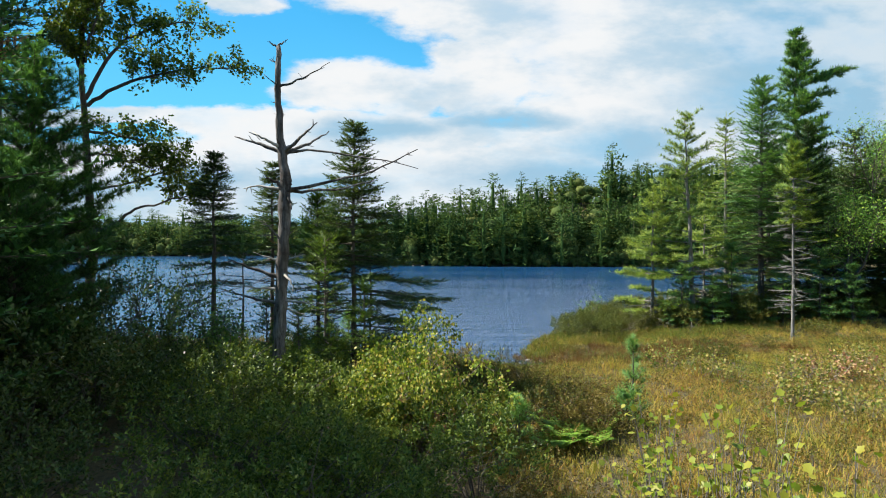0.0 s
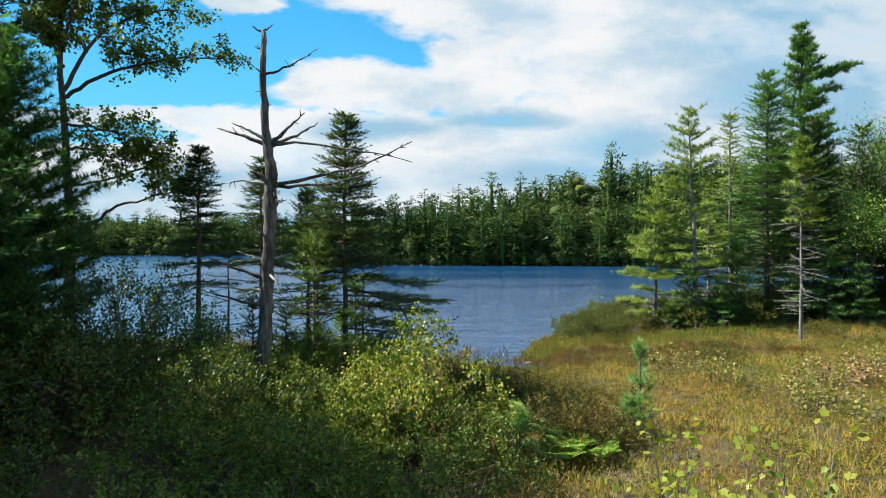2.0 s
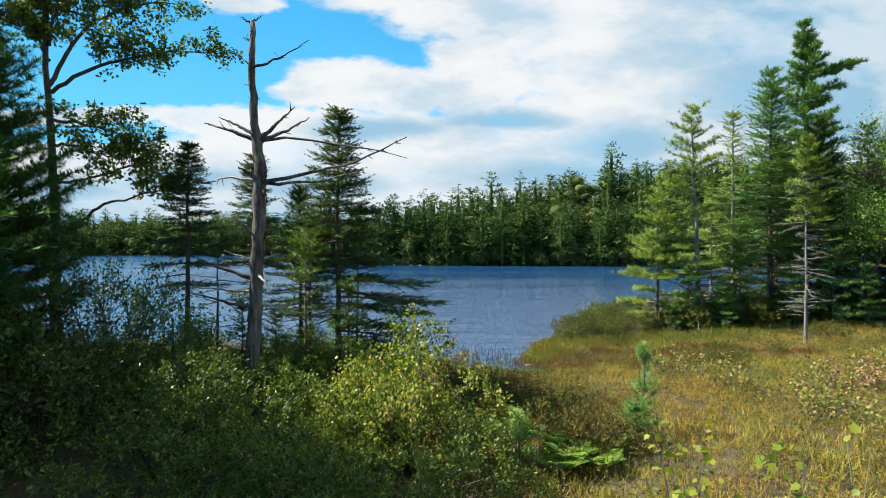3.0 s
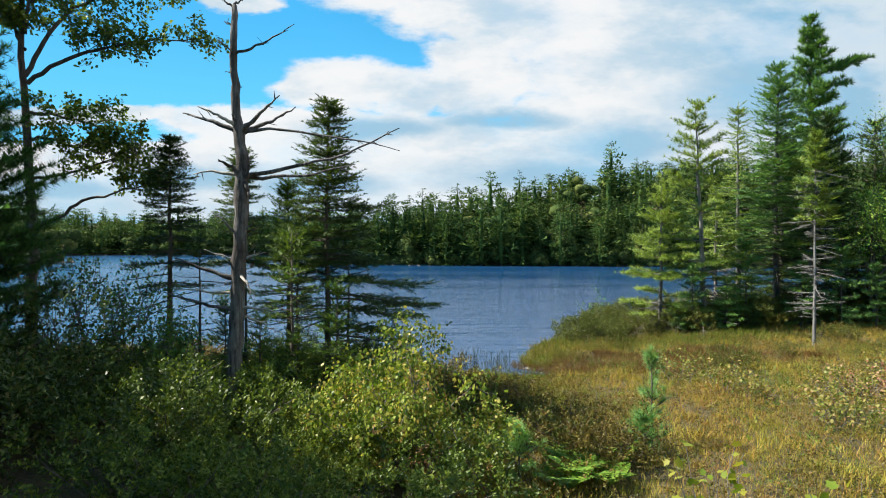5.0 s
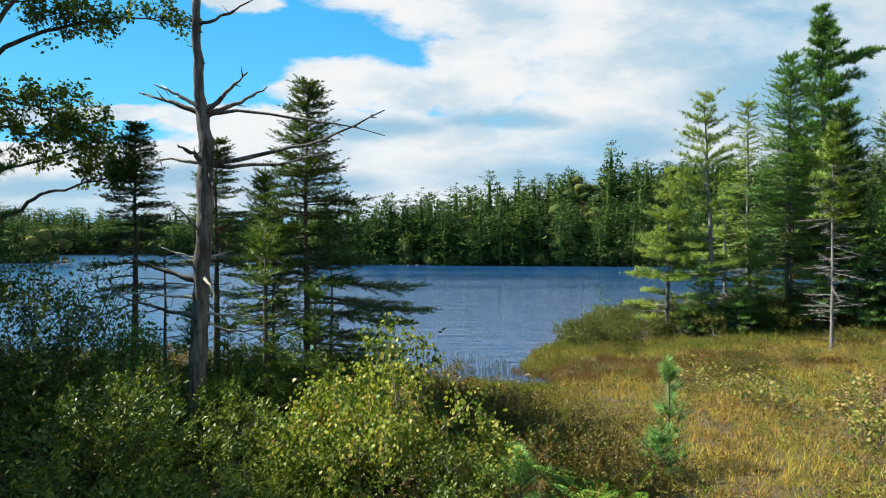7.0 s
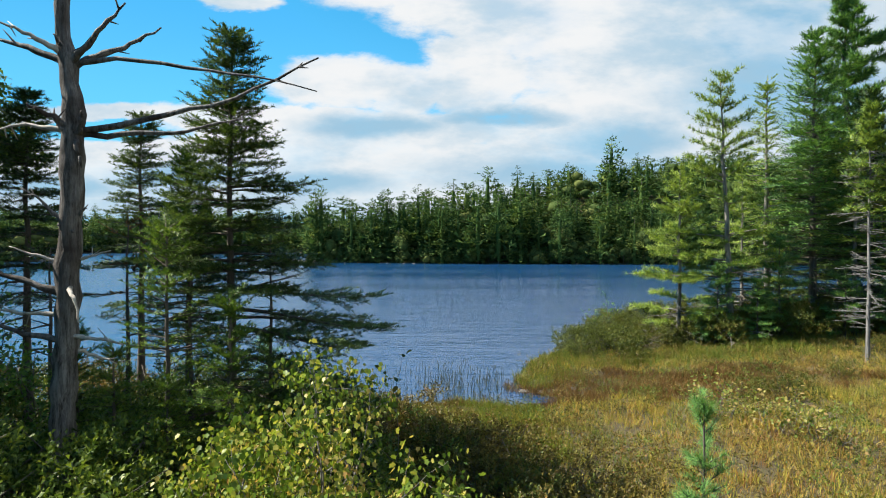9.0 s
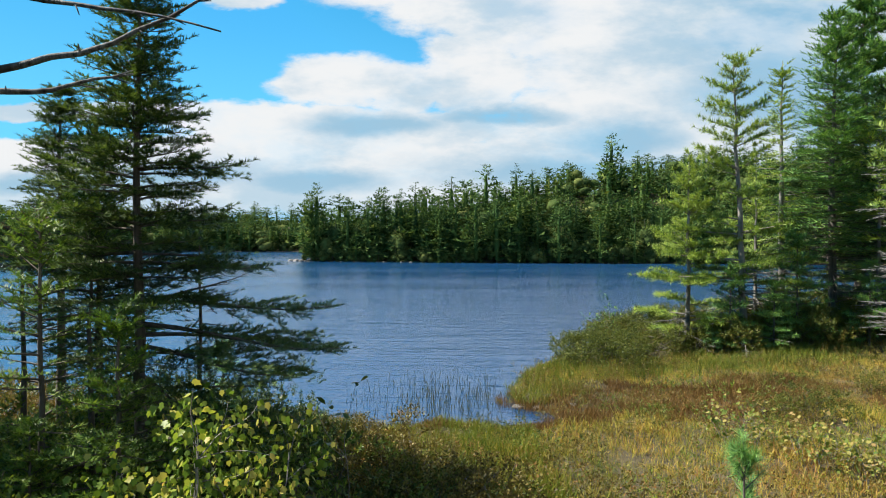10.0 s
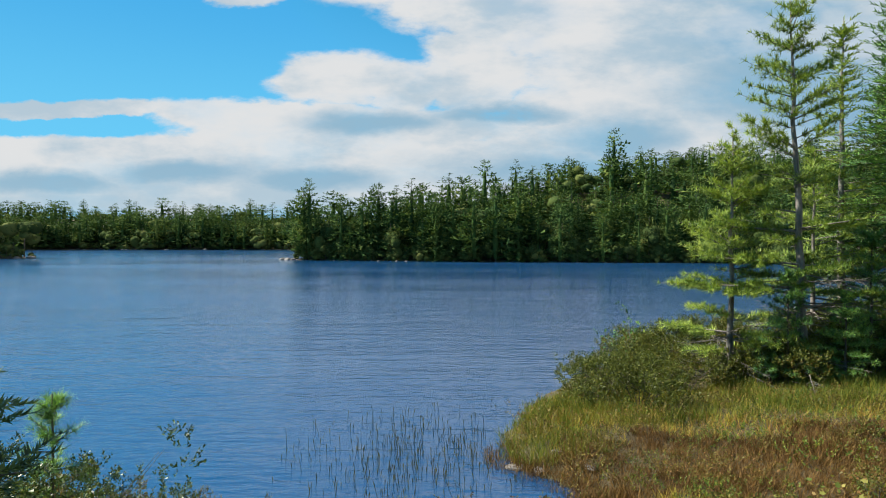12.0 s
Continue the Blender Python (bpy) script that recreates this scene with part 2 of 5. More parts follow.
SEDGE = foliage("sedge_blades", [(0.06, (0.136, 0.168, 0.029)), (0.30, (0.296, 0.283, 0.048)), (0.54, (0.448, 0.361, 0.070)), (0.76, (0.416, 0.246, 0.068)), (0.95, (0.264, 0.135, 0.052))], 0.3, 0.55, 0.95, 0.55)
SEDGE_GREEN = foliage("green_sedge_blades", [(0.1, (0.070, 0.108, 0.015)), (0.5, (0.139, 0.173, 0.025)), (0.9, (0.224, 0.196, 0.034))], 0.3, 0.5)
SEDGE_BROWN = foliage("brown_sedge_blades", [(0.1, (0.064, 0.037, 0.014)), (0.5, (0.148, 0.080, 0.027)), (0.9, (0.240, 0.148, 0.046))], 0.25, 0.6)
FERN = foliage("fern_fronds", [(0.15, (0.096, 0.192, 0.024)), (0.5, (0.180, 0.312, 0.042)), (0.9, (0.300, 0.408, 0.072))], 0.4, 0.45)
RUSH = foliage("rush_stems", [(0.15, (0.03, 0.035, 0.015)), (0.5, (0.06, 0.07, 0.025)), (0.9, (0.12, 0.11, 0.04))], 0.1, 0.6)
WOODS = foliage("far_needles", [(0.12, (0.024, 0.052, 0.021)), (0.45, (0.052, 0.103, 0.030)), (0.75, (0.094, 0.146, 0.037)), (0.95, (0.163, 0.191, 0.048))], 0.2, 0.8, 0.55, 0.16, 0.05)
WOODS_DECID = foliage("far_leaves", [(0.12, (0.035, 0.058, 0.019)), (0.5, (0.076, 0.111, 0.031)), (0.9, (0.144, 0.159, 0.048))], 0.2, 0.8, 0.5, 0.15, 0.05)
BARK = wood("conifer_bark", (0.028, 0.022, 0.018), (0.115, 0.095, 0.080), 16, 0.7)
BARK_GREY = wood("grey_bark", (0.06, 0.052, 0.045), (0.22, 0.20, 0.18), 12, 0.5)
SNAG_WOOD = wood("weathered_wood", (0.016, 0.013, 0.012), (0.20, 0.19, 0.185), 26, 1.0, 0.85, (0.026, 0.018, 0.014))
DEAD_TWIG = wood("dead_twig_wood", (0.060, 0.057, 0.054), (0.19, 0.185, 0.178), 18, 0.4)
PALE_WOOD = wood("bleached_wood", (0.20, 0.18, 0.155), (0.42, 0.39, 0.35), 18, 0.4)


def make_water():
    m, nt, b = material("lake_water")
    b.inputs["Base Color"].default_value = (0.003, 0.040, 0.116, 1)
    b.inputs["IOR"].default_value = 2.1
    small = tex_noise(nt, 3.2, 3, 0.55, (0.6, 1.6, 1))
    mid = tex_noise(nt, 1.0, 4, 0.55, (0.32, 1.5, 1))
    big = tex_noise(nt, 0.05, 3, 0.5, (0.35, 1.6, 1))
    gust = nt.nodes.new("ShaderNodeMapRange")
    nt.links.new(big, gust.inputs[0])
    gust.inputs[1].default_value, gust.inputs[2].default_value = 0.35, 0.65
    gust.inputs[3].default_value, gust.inputs[4].default_value = 0.7, 1.0
    still = nt.nodes.new("ShaderNodeMapRange")
    nt.links.new(big, still.inputs[0])
    still.inputs[1].default_value, still.inputs[2].default_value = 0.35, 0.65
    still.inputs[3].default_value, still.inputs[4].default_value = 0.12, 0.21
    nt.links.new(still.outputs[0], b.inputs["Roughness"])
    b1 = nt.nodes.new("ShaderNodeBump")
    b1.inputs["Distance"].default_value = 0.036
    nt.links.new(gust.outputs[0], b1.inputs["Strength"])
    nt.links.new(small, b1.inputs["Height"])
    b2 = nt.nodes.new("ShaderNodeBump")
    b2.inputs["Distance"].default_value = 0.052
    b2.inputs["Strength"].default_value = 0.8
    nt.links.new(mid, b2.inputs["Height"])
    nt.links.new(b1.outputs[0], b2.inputs["Normal"])
    swell = tex_noise(nt, 0.42, 4, 0.55, (0.42, 1.3, 1))
    b3 = nt.nodes.new("ShaderNodeBump")
    b3.inputs["Distance"].default_value = 0.075
    b3.inputs["Strength"].default_value = 0.8
    nt.links.new(swell, b3.inputs["Height"])
    nt.links.new(b2.outputs[0], b3.inputs["Normal"])
    nt.links.new(b3.outputs[0], b.inputs["Normal"])
    return m


def make_ground():
    m, nt, b = material("peaty_soil")
    n = tex_noise(nt, 1.4, 6, 0.6)
    f = tex_noise(nt, 18, 5, 0.7)
    base = ramp(nt, n, [(0.3, (0.030, 0.024, 0.014)), (0.5, (0.070, 0.055, 0.022)), (0.7, (0.055, 0.065, 0.020))])
    col = mixed(nt, 0.6, base, ramp(nt, f, [(0.3, (0.02, 0.016, 0.01)), (0.7, (0.13, 0.10, 0.045))]))
    nt.links.new(col, b.inputs["Base Color"])
    b.inputs["Roughness"].default_value = 0.95
    bp = nt.nodes.new("ShaderNodeBump")
    bp.inputs["Strength"].default_value, bp.inputs["Distance"].default_value = 0.8, 0.05
    nt.links.new(f, bp.inputs["Height"])
    nt.links.new(bp.outputs[0], b.inputs["Normal"])
    return m


def make_stone():
    m, nt, b = material("granite")
    n = tex_noise(nt, 3, 6, 0.65)
    f = tex_noise(nt, 40, 3, 0.7)
    col = mixed(nt, 0.35, ramp(nt, n, [(0.3, (0.09, 0.08, 0.065)), (0.7, (0.22, 0.20, 0.18))]), ramp(nt, f, [(0.35, (0.05, 0.045, 0.04)), (0.65, (0.26, 0.245, 0.225))]))
    nt.links.new(col, b.inputs["Base Color"])
    b.inputs["Roughness"].default_value = 0.85
    bp = nt.nodes.new("ShaderNodeBump")
    bp.inputs["Strength"].default_value, bp.inputs["Distance"].default_value = 0.6, 0.03
    nt.links.new(n, bp.inputs["Height"])
    nt.links.new(bp.outputs[0], b.inputs["Normal"])
    return m


WATER, SOIL, STONE = make_water(), make_ground(), make_stone()


# ---- mesh tools ----
def mesh_np(name, v, t, mat, smooth=False):
    v = np.asarray(v, dtype=np.float32).reshape(-1, 3)
    t = np.asarray(t, dtype=np.int32).reshape(-1, 3)
    me = bpy.data.meshes.new(name)
    me.vertices.add(len(v))
    me.vertices.foreach_set("co", v.ravel())
    me.loops.add(len(t) * 3)
    me.loops.foreach_set("vertex_index", t.ravel())
    me.polygons.add(len(t))
    me.polygons.foreach_set("loop_start", np.arange(0, len(t) * 3, 3, dtype=np.int32))
    if smooth:
        me.polygons.foreach_set("use_smooth", np.ones(len(t), dtype=bool))
    me.update(calc_edges=True)
    me.materials.append(mat)
    return me


class Pile:
    """Gathers triangles of many small pieces for one mesh."""

    def __init__(self):
        self.v, self.t, self.n = [], [], 0

    def add(self, v, t):
        v = np.asarray(v, dtype=np.float64).reshape(-1, 3)
        self.v.append(v)
        self.t.append(np.asarray(t).reshape(-1, 3) + self.n)
        self.n += len(v)

    def tube(self, pts, radii, sides=4, cap=True):
        pts = np.asarray(pts, float)
        n = len(pts)
        tang = np.gradient(pts, axis=0)
        tang /= np.linalg.norm(tang, axis=1)[:, None] + 1e-9
        ref = np.array((0.0, 0.0, 1.0)) if abs(tang[0][2]) < 0.9 else np.array((1.0, 0.0, 0.0))
        a = np.cross(tang, ref)
        a /= np.linalg.norm(a, axis=1)[:, None] + 1e-9
        b = np.cross(tang, a)
        ang = np.arange(sides) * 2 * math.pi / sides
        ring = pts[:, None, :] + np.asarray(radii)[:, None, None] * (a[:, None, :] * np.cos(ang)[None, :, None] + b[:, None, :] * np.sin(ang)[None, :, None])
        t = []
        for i in range(n - 1):
            for k in range(sides):
                p, q = i * sides + k, i * sides + (k + 1) % sides
                t += [(p, q, q + sides), (p, q + sides, p + sides)]
        if cap:
            for k in range(1, sides - 1):
                t.append(((n - 1) * sides, (n - 1) * sides + k, (n - 1) * sides + k + 1))
        self.add(ring.reshape(-1, 3), t)

    def scatter(self, piece, P, D, N, S):
        """Copies of a piece (verts, tris; lies along x, its face up z) at P, along D, face towards N, of size S."""
        pv, pt = piece
        P, D, N = (np.asarray(x, float).reshape(-1, 3) for x in (P, D, N))
        if not len(P):
            return
        S = np.broadcast_to(np.asarray(S, float), (len(P),))
        D = D / (np.linalg.norm(D, axis=1)[:, None] + 1e-9)
        Y = np.cross(N, D)
        Y /= np.linalg.norm(Y, axis=1)[:, None] + 1e-9
        Z = np.cross(D, Y)
        R = np.stack((D, Y, Z), axis=1) * S[:, None, None]
        v = np.einsum("kj,njc->nkc", pv, R) + P[:, None, :]
        t = pt[None] + (np.arange(len(P)) * len(pv))[:, None, None]
        self.add(v.reshape(-1, 3), t.reshape(-1, 3))

    def mesh(self, name, mat, smooth=False):
        return mesh_np(name, np.concatenate(self.v), np.concatenate(self.t), mat, smooth)


def part(name, me, parent, label=""):
    ob = new(name, me)
    ob.parent = parent
    return tagged(ob, label)


def thing(name, place, label, category, group="", turn=0.0, size=1.0, kind=""):
    ob = new(name)
    ob.empty_display_size = 0.2
    ob.matrix_basis = Matrix.LocRotScale(place, Euler((0, 0, turn)), (size, size, size))
    return tagged(ob, label, category, group, kind)


def unit(v):
    v = np.asarray(v, float)
    return v / (np.linalg.norm(v) + 1e-9)


# small pieces: verts along +x, tris
def spray_piece(n, spread=0.34, seed=1, foot=0.10, slant=0.32):
    """A needled twig end: narrow needle tufts on both sides of its axis."""
    r = np.random.default_rng(seed)
    v, t = [], []
    for i in range(n):
        s = (i + 0.3) / n
        side = 1 if i % 2 else -1
        ln = spread * (1.05 - 0.55 * s) * r.uniform(0.75, 1.2)
        lift = r.uniform(-0.08, 0.22)
        k = len(v)
        v += [(s - foot, 0, 0), (s + foot, 0, 0.01), (s + slant * r.uniform(0.7, 1.2), side * ln, lift)]
        t.append((k, k + 1, k + 2))
    k = len(v)
    v += [(0.72, 0.05, 0.0), (0.72, -0.05, 0.0), (1.12, 0, 0.03)]
    t.append((k, k + 1, k + 2))
    return np.array(v), np.array(t)


def tuft_piece(n, seed=2, width=0.055):
    """A brush of long soft needles round a twig end."""
    r = np.random.default_rng(seed)
    v, t = [], []
    for i in range(n):
        a = i * 2.4
        el = r.uniform(0.15, 1.25)
        d = np.array((math.cos(el), math.sin(el) * math.cos(a), math.sin(el) * math.sin(a))) * r.uniform(0.75, 1.1)
        w = unit(np.cross(d, (0.3, 0.2, 1))) * width
        b = np.array((r.uniform(-0.25, 0.2), 0, 0))
        k = len(v)
        v += [b - w, b + w, b + d]
        t.append((k, k + 1, k + 2))
    return np.array(v), np.array(t)


def leaf_piece():
    v = [(0, 0, 0), (0.30, 0.26, 0.07), (0.70, 0.24, 0.06), (1.0, 0, -0.06), (0.70, -0.24, 0.06), (0.30, -0.26, 0.07), (0.5, 0, 0)]
    return np.array(v, float), np.array([(0, 6, 1), (1, 6, 2), (2, 6, 3), (3, 6, 4), (4, 6, 5), (5, 6, 0)])


def leaflet_piece():
    v = [(0, 0, 0), (0.5, 0.26, 0.06), (1.0, 0, -0.05), (0.5, -0.26, 0.06)]
    return np.array(v, float), np.array([(0, 2, 1), (0, 3, 2)])


def maple_piece():
    """A lobed leaf: three large and two small points, folded at the rib."""
    out = [(0.0, 0.0), (0.08, 0.34), (0.30, 0.30), (0.52, 0.44), (0.66, 0.20), (1.0, 0.0)]
    pts = [(x, y, 0.12 * abs(y)) for x, y in out] + [(x, -y, 0.12 * abs(y)) for x, y in out[-2:0:-1]]
    v = [(0.32, 0, 0)] + pts
    n = len(pts)
    return np.array(v, float), np.array([(0, 1 + i, 1 + (i + 1) % n) for i in range(n)])


def blade_piece(bend=0.25):
    v = [(0, 0, 0), (0.45, 0.020, -bend * 0.2), (0.45, -0.020, -bend * 0.2), (1.0, 0, -bend)]
    return np.array(v, float), np.array([(0, 2, 1), (1, 2, 3)])


SPRAY, SPRAY_FINE, TUFT_THIN = spray_piece(12, 0.30), spray_piece(24, 0.24, 5, 0.052, 0.18), tuft_piece(14, 6, 0.06)
TUFT_FINE, TUFT_SOFT, TUFT_MID = tuft_piece(30, 7, 0.022), tuft_piece(17, 8, 0.085), tuft_piece(24, 9, 0.045)
TRILEAF = (np.array(((0, 0, 0), (0.75, 0.30, 0.05), (0.95, -0.22, -0.03))), np.array(((0, 1, 2),)))
FAR_SPRAY = spray_piece(4, 0.34, 9, 0.14, 0.20)
LEAF_WIDE = (np.array(((0, 0, 0), (0.45, 0.36, 0.07), (1.0, 0, -0.07), (0.45, -0.36, 0.07), (0.4, 0, 0.0)), float), np.array(((0, 4, 1), (1, 4, 2), (2, 4, 3), (3, 4, 0))))
LEAF, LEAFLET, LOBED, BLADE = leaf_piece(), leaflet_piece(), maple_piece(), blade_piece()


# ---- shape of the land ----
NEAR_SHORE = [(-600, -600), (-600, 0), (-60, 8), (-30, 13.5), (-12, 17.2), (-6, 17.6), (-3.5, 17.2), (-1.6, 16.9), (0, 17.2), (1.1, 17.6),
              (2.1, 17.35), (2.9, 17.5), (3.6, 18.0), (3.1, 18.7), (2.5, 19.4), (2.6, 20.4), (3.3, 22.0), (4.4, 24.2), (5.6, 26.3), (9, 28.4), (15, 30),
              (22, 33), (40, 42), (90, 56), (600, 70), (600, -600)]
ISLAND_SHORE = [(-23, 111), (-15, 107.6), (0, 104.2), (15, 101.6), (33, 99.5), (60, 96), (95, 86), (600, 80), (600, 190), (60, 190), (20, 160), (-14, 134), (-22, 118)]
FAR_SHORE = [(-69, 117), (-72, 113.5), (-100, 106), (-600, 80), (-600, 900), (600, 900), (600, 195), (60, 195), (0, 197), (-40, 194), (-58, 193), (-100, 196), (-118, 185), (-112, 150), (-85, 128)]


def signed_distance(poly, x, y):
    """Metres inside a shoreline (minus: outside)."""
    p = np.array(poly, float)
    q = np.roll(p, -1, axis=0)
    best = np.full(x.shape, 1e9)
    inside = np.zeros(x.shape, bool)
    for (ax, ay), (bx, by) in zip(p, q):
        dx, dy = bx - ax, by - ay
        s = np.clip(((x - ax) * dx + (y - ay) * dy) / (dx * dx + dy * dy), 0, 1)
        best = np.minimum(best, np.hypot(x - ax - s * dx, y - ay - s * dy))
        cross = (ay > y) != (by > y)
        with np.errstate(divide="ignore", invalid="ignore"):
            hit = x < dx * (y - ay) / (dy if dy else 1e-9) + ax
        inside ^= cross & hit
    return np.where(inside, best, -best)


def ease(x, lo, hi):
    s = np.clip((x - lo) / (hi - lo), 0, 1)
    return s * s * (3 - 2 * s)


def wobble(x, y):
    return (np.sin(x * 1.7 + 0.6 * np.sin(y * 1.3)) * np.cos(y * 1.9 + 0.5 * np.sin(x * 2.3)) + 0.6 * np.sin(x * 4.1 + y * 2.7) * np.sin(y * 3.7 - x * 1.1))


def land(x, y):
    """Height of the ground at x, y (water stands at 0)."""
    x, y = np.asarray(x, float), np.asarray(y, float)
    s = signed_distance(NEAR_SHORE, x, y) + 0.12 * wobble(x * 1.6, y * 1.6)
    near = 0.02 + 0.26 * ease(s, 0, 0.8) + 0.20 * ease(s, 0.5, 6) + 0.45 * ease(-x, -0.8, 2.6) * ease(s, 0.2, 2.5) + 0.05 * wobble(x, y) * ease(s, 0, 1)
    near = near + 0.35 * ease(x, 7, 13) * ease(y, 19, 23) * ease(s, 0.3, 2) + 1.2 * ease(np.hypot(x, y), 40, 250)
    si = signed_distance(ISLAND_SHORE, x, y)
    isl = 0.05 + 0.7 * ease(si, 0, 4) + 14.0 * ease(si, 2, 38) * (0.3 + 0.7 * ease(x, -30, 36))
    sf = signed_distance(FAR_SHORE, x, y)
    far = 0.05 + 0.7 * ease(sf, 0, 4) + 7.0 * ease(sf, 3, 60) + 16 * ease(sf, 60, 500)
    bed = -0.10 - 1.6 * ease(-np.maximum(np.maximum(s, si), sf), 0.0, 9)
    h = np.where(s > 0, near, np.where(si > 0, isl, np.where(sf > 0, far, bed)))
    return h


def axis(lo, hi, fine_lo, fine_hi, step, grow=1.16):
    a = list(np.arange(fine_lo, fine_hi, step))
    d = step
    while a[-1] < hi:
        d *= grow
        a.append(a[-1] + d)
    d = step
    while a[0] > lo:
        d *= grow
        a.insert(0, a[0] - d)
    return np.array(a)


def sheet(xs, ys, zf):
    X, Y = np.meshgrid(xs, ys)
    Z = zf(X, Y)
    nx, ny = len(xs), len(ys)
    i = (np.arange(ny - 1)[:, None] * nx + np.arange(nx - 1)[None]).ravel()
    t = np.concatenate((np.stack((i, i + 1, i + 1 + nx), 1), np.stack((i, i + 1 + nx, i + nx), 1)))
    return np.stack((X, Y, Z), -1).reshape(-1, 3), t


gx = np.concatenate((axis(-1400, -14, -14, 16, 0.3)[:-1][axis(-1400, -14, -14, 16, 0.3)[:-1] < -14], np.arange(-14, 16, 0.3), axis(16, 1400, 16, 16.1, 0.3)))
gy = np.concatenate((axis(-1400, -4, -4, 30, 0.3)[axis(-1400, -4, -4, 30, 0.3) < -4], np.arange(-4, 32, 0.3), np.arange(32, 215, 1.6), axis(215, 1800, 215, 216, 2.0)))
ground = new("ground", mesh_np("ground", *sheet(gx, gy, land), SOIL, True))
tagged(ground, "brown peaty lake shore rising to wooded hills", "ground", kind="structure")
water = new("water", mesh_np("water", *sheet(np.linspace(-1300, 1300, 3), np.array((-20.0, 60.0, 1500.0)), lambda X, Y: X * 0), WATER))
tagged(water, "wind-rippled blue lake water", "water", kind="structure")


def at(x, y):
    return float(land(np.array([x]), np.array([y]))[0])


# ---- conifers ----
def conifer(rng, H, base, R, whorls, per, mat, bark=BARK, piece=SPRAY, twig=0.26, droop=0.25, top_rise=0.7, low_rise=-0.1,
            shape=0.8, trunk_r=0.09, lean=(0, 0), gap=0.12, dead_low=0, dead_len=0.9, extra=(), sides=7, side_step=0.13, up=0.35, narrow=0.55, jit=0.08, pack=0.62, crowd=0.92, twiggy=18):
    """Trunk, limbs and crown of a needled tree standing at the origin. extra: single limbs (height, azimuth, length, rise)."""
    trunk, limbs, crown, dead = Pile(), Pile(), Pile(), Pile()
    zs = np.linspace(-0.3, H, 14)
    wob = rng.uniform(-1, 1, (14, 2)) * trunk_r * 0.35
    f = np.clip(zs / H, 0, 1)
    line = np.stack((lean[0] * f ** 1.3 + wob[:, 0], lean[1] * f ** 1.3 + wob[:, 1], zs), 1)
    rad = trunk_r * (1 - f) ** 0.85 + 0.006 + trunk_r * 0.35 * np.exp(-np.clip(zs, 0, None) * 3)
    trunk.tube(line, rad, sides)
    P, D, N, S = [], [], [], []

    def limb(z, az, L, rise, needled=True, start=0.18):
        i = np.interp(z, zs, np.arange(14))
        o = np.array([np.interp(z, zs, line[:, 0]), np.interp(z, zs, line[:, 1]), z])
        out = np.array((math.cos(az), math.sin(az), 0))
        s = np.linspace(0, 1, 6)
        zz = rise * s * L - droop * L * s ** 2 * 0.8 + droop * 0.55 * L * s ** 4
        bow = rng.uniform(-0.12, 0.12) * L
        side_v = np.array((-out[1], out[0], 0))
        pts = o + out * (s * L)[:, None] + side_v * (bow * s ** 2)[:, None]
        pts[:, 2] += zz
        r0 = 0.006 + 0.012 * L
        (limbs if needled else dead).tube(pts, np.linspace(r0, 0.003, 6), 3, False)
        if not needled:
            for k in range(int(L * twiggy)):
                q = rng.uniform(0.25, 1)
                p = np.array([np.interp(q, s, pts[:, c]) for c in range(3)])
                d = unit(out * 0.7 + side_v * rng.choice((-1, 1)) * rng.uniform(0.4, 1) + np.array((0, 0, rng.uniform(-0.35, 0.3))))
                dead.tube([p, p + d * L * rng.uniform(0.12, 0.42) * (1.2 - q)], [0.004, 0.0015], 3, False)
            return
        n = max(3, int(L * (1 - start) / side_step))
        for k in range(n + 1):
            q = start + (1 - start) * k / n
            if rng.random() < gap and k < n:
                continue
            p = np.array([np.interp(q, s, pts[:, c]) for c in range(3)])
            tang = unit(np.array([np.interp(min(q + 0.1, 1.0), s, pts[:, c]) for c in range(3)]) - np.array([np.interp(q - 0.1, s, pts[:, c]) for c in range(3)]))
            if k == n:
                P.append(p), D.append(tang), N.append((0, 0, 1)), S.append(twig * rng.uniform(0.8, 1.2))
                continue
            for sd in (-1, 1):
                ln = (narrow * L * (1 - q) * min(1, 0.35 + 1.6 * (q - start + 0.12)) + twig * 0.7) * rng.uniform(0.65, 1.2)
                d = unit(tang * rng.uniform(0.55, 1.0) + side_v * sd * rng.uniform(0.7, 1.0) + np.array((0, 0, rng.uniform(-0.20, up * 0.6))))
                m = max(1, int(ln / (twig * pack)))
                for j in range(m):
                    e = p + d * ln * (j / m)
                    P.append(e + rng.uniform(-0.02, 0.02, 3)), D.append(d + rng.uniform(-0.28, 0.28, 3) + np.array((0, 0, up * 0.2)))
                    N.append((rng.uniform(-0.4, 0.4), rng.uniform(-0.4, 0.4), 1)), S.append(twig * rng.uniform(0.75, 1.25))

    span = H - base
    for w in range(whorls):
        f = (w + rng.uniform(0, 0.8)) / whorls
        f = f ** crowd
        z = base + span * f * 0.985
        L = R * (1 - f) ** shape * (0.75 + 0.25 * min(1, f * 7)) + 0.07
        az0 = rng.uniform(0, 6.283)
        for k in range(per):
            if rng.random() < gap:
                continue
            limb(z + rng.uniform(-jit, jit), az0 + k * 6.283 / per + rng.uniform(-0.35, 0.35), L * rng.uniform(0.45 if jit > 0.15 else 0.7, 1.15), low_rise + (top_rise - low_rise) * f + rng.uniform(-0.1, 0.1), True, 0.12 if f > 0.6 else 0.2)
    for z, az, L, rise in extra:
        limb(z, az, L, rise, True, 0.25)
    for k in range(dead_low):
        limb(rng.uniform(0.2, 1.35) * base, rng.uniform(0, 6.283), dead_len * rng.uniform(0.35, 1.25), rng.uniform(-0.35, 0.35), False)
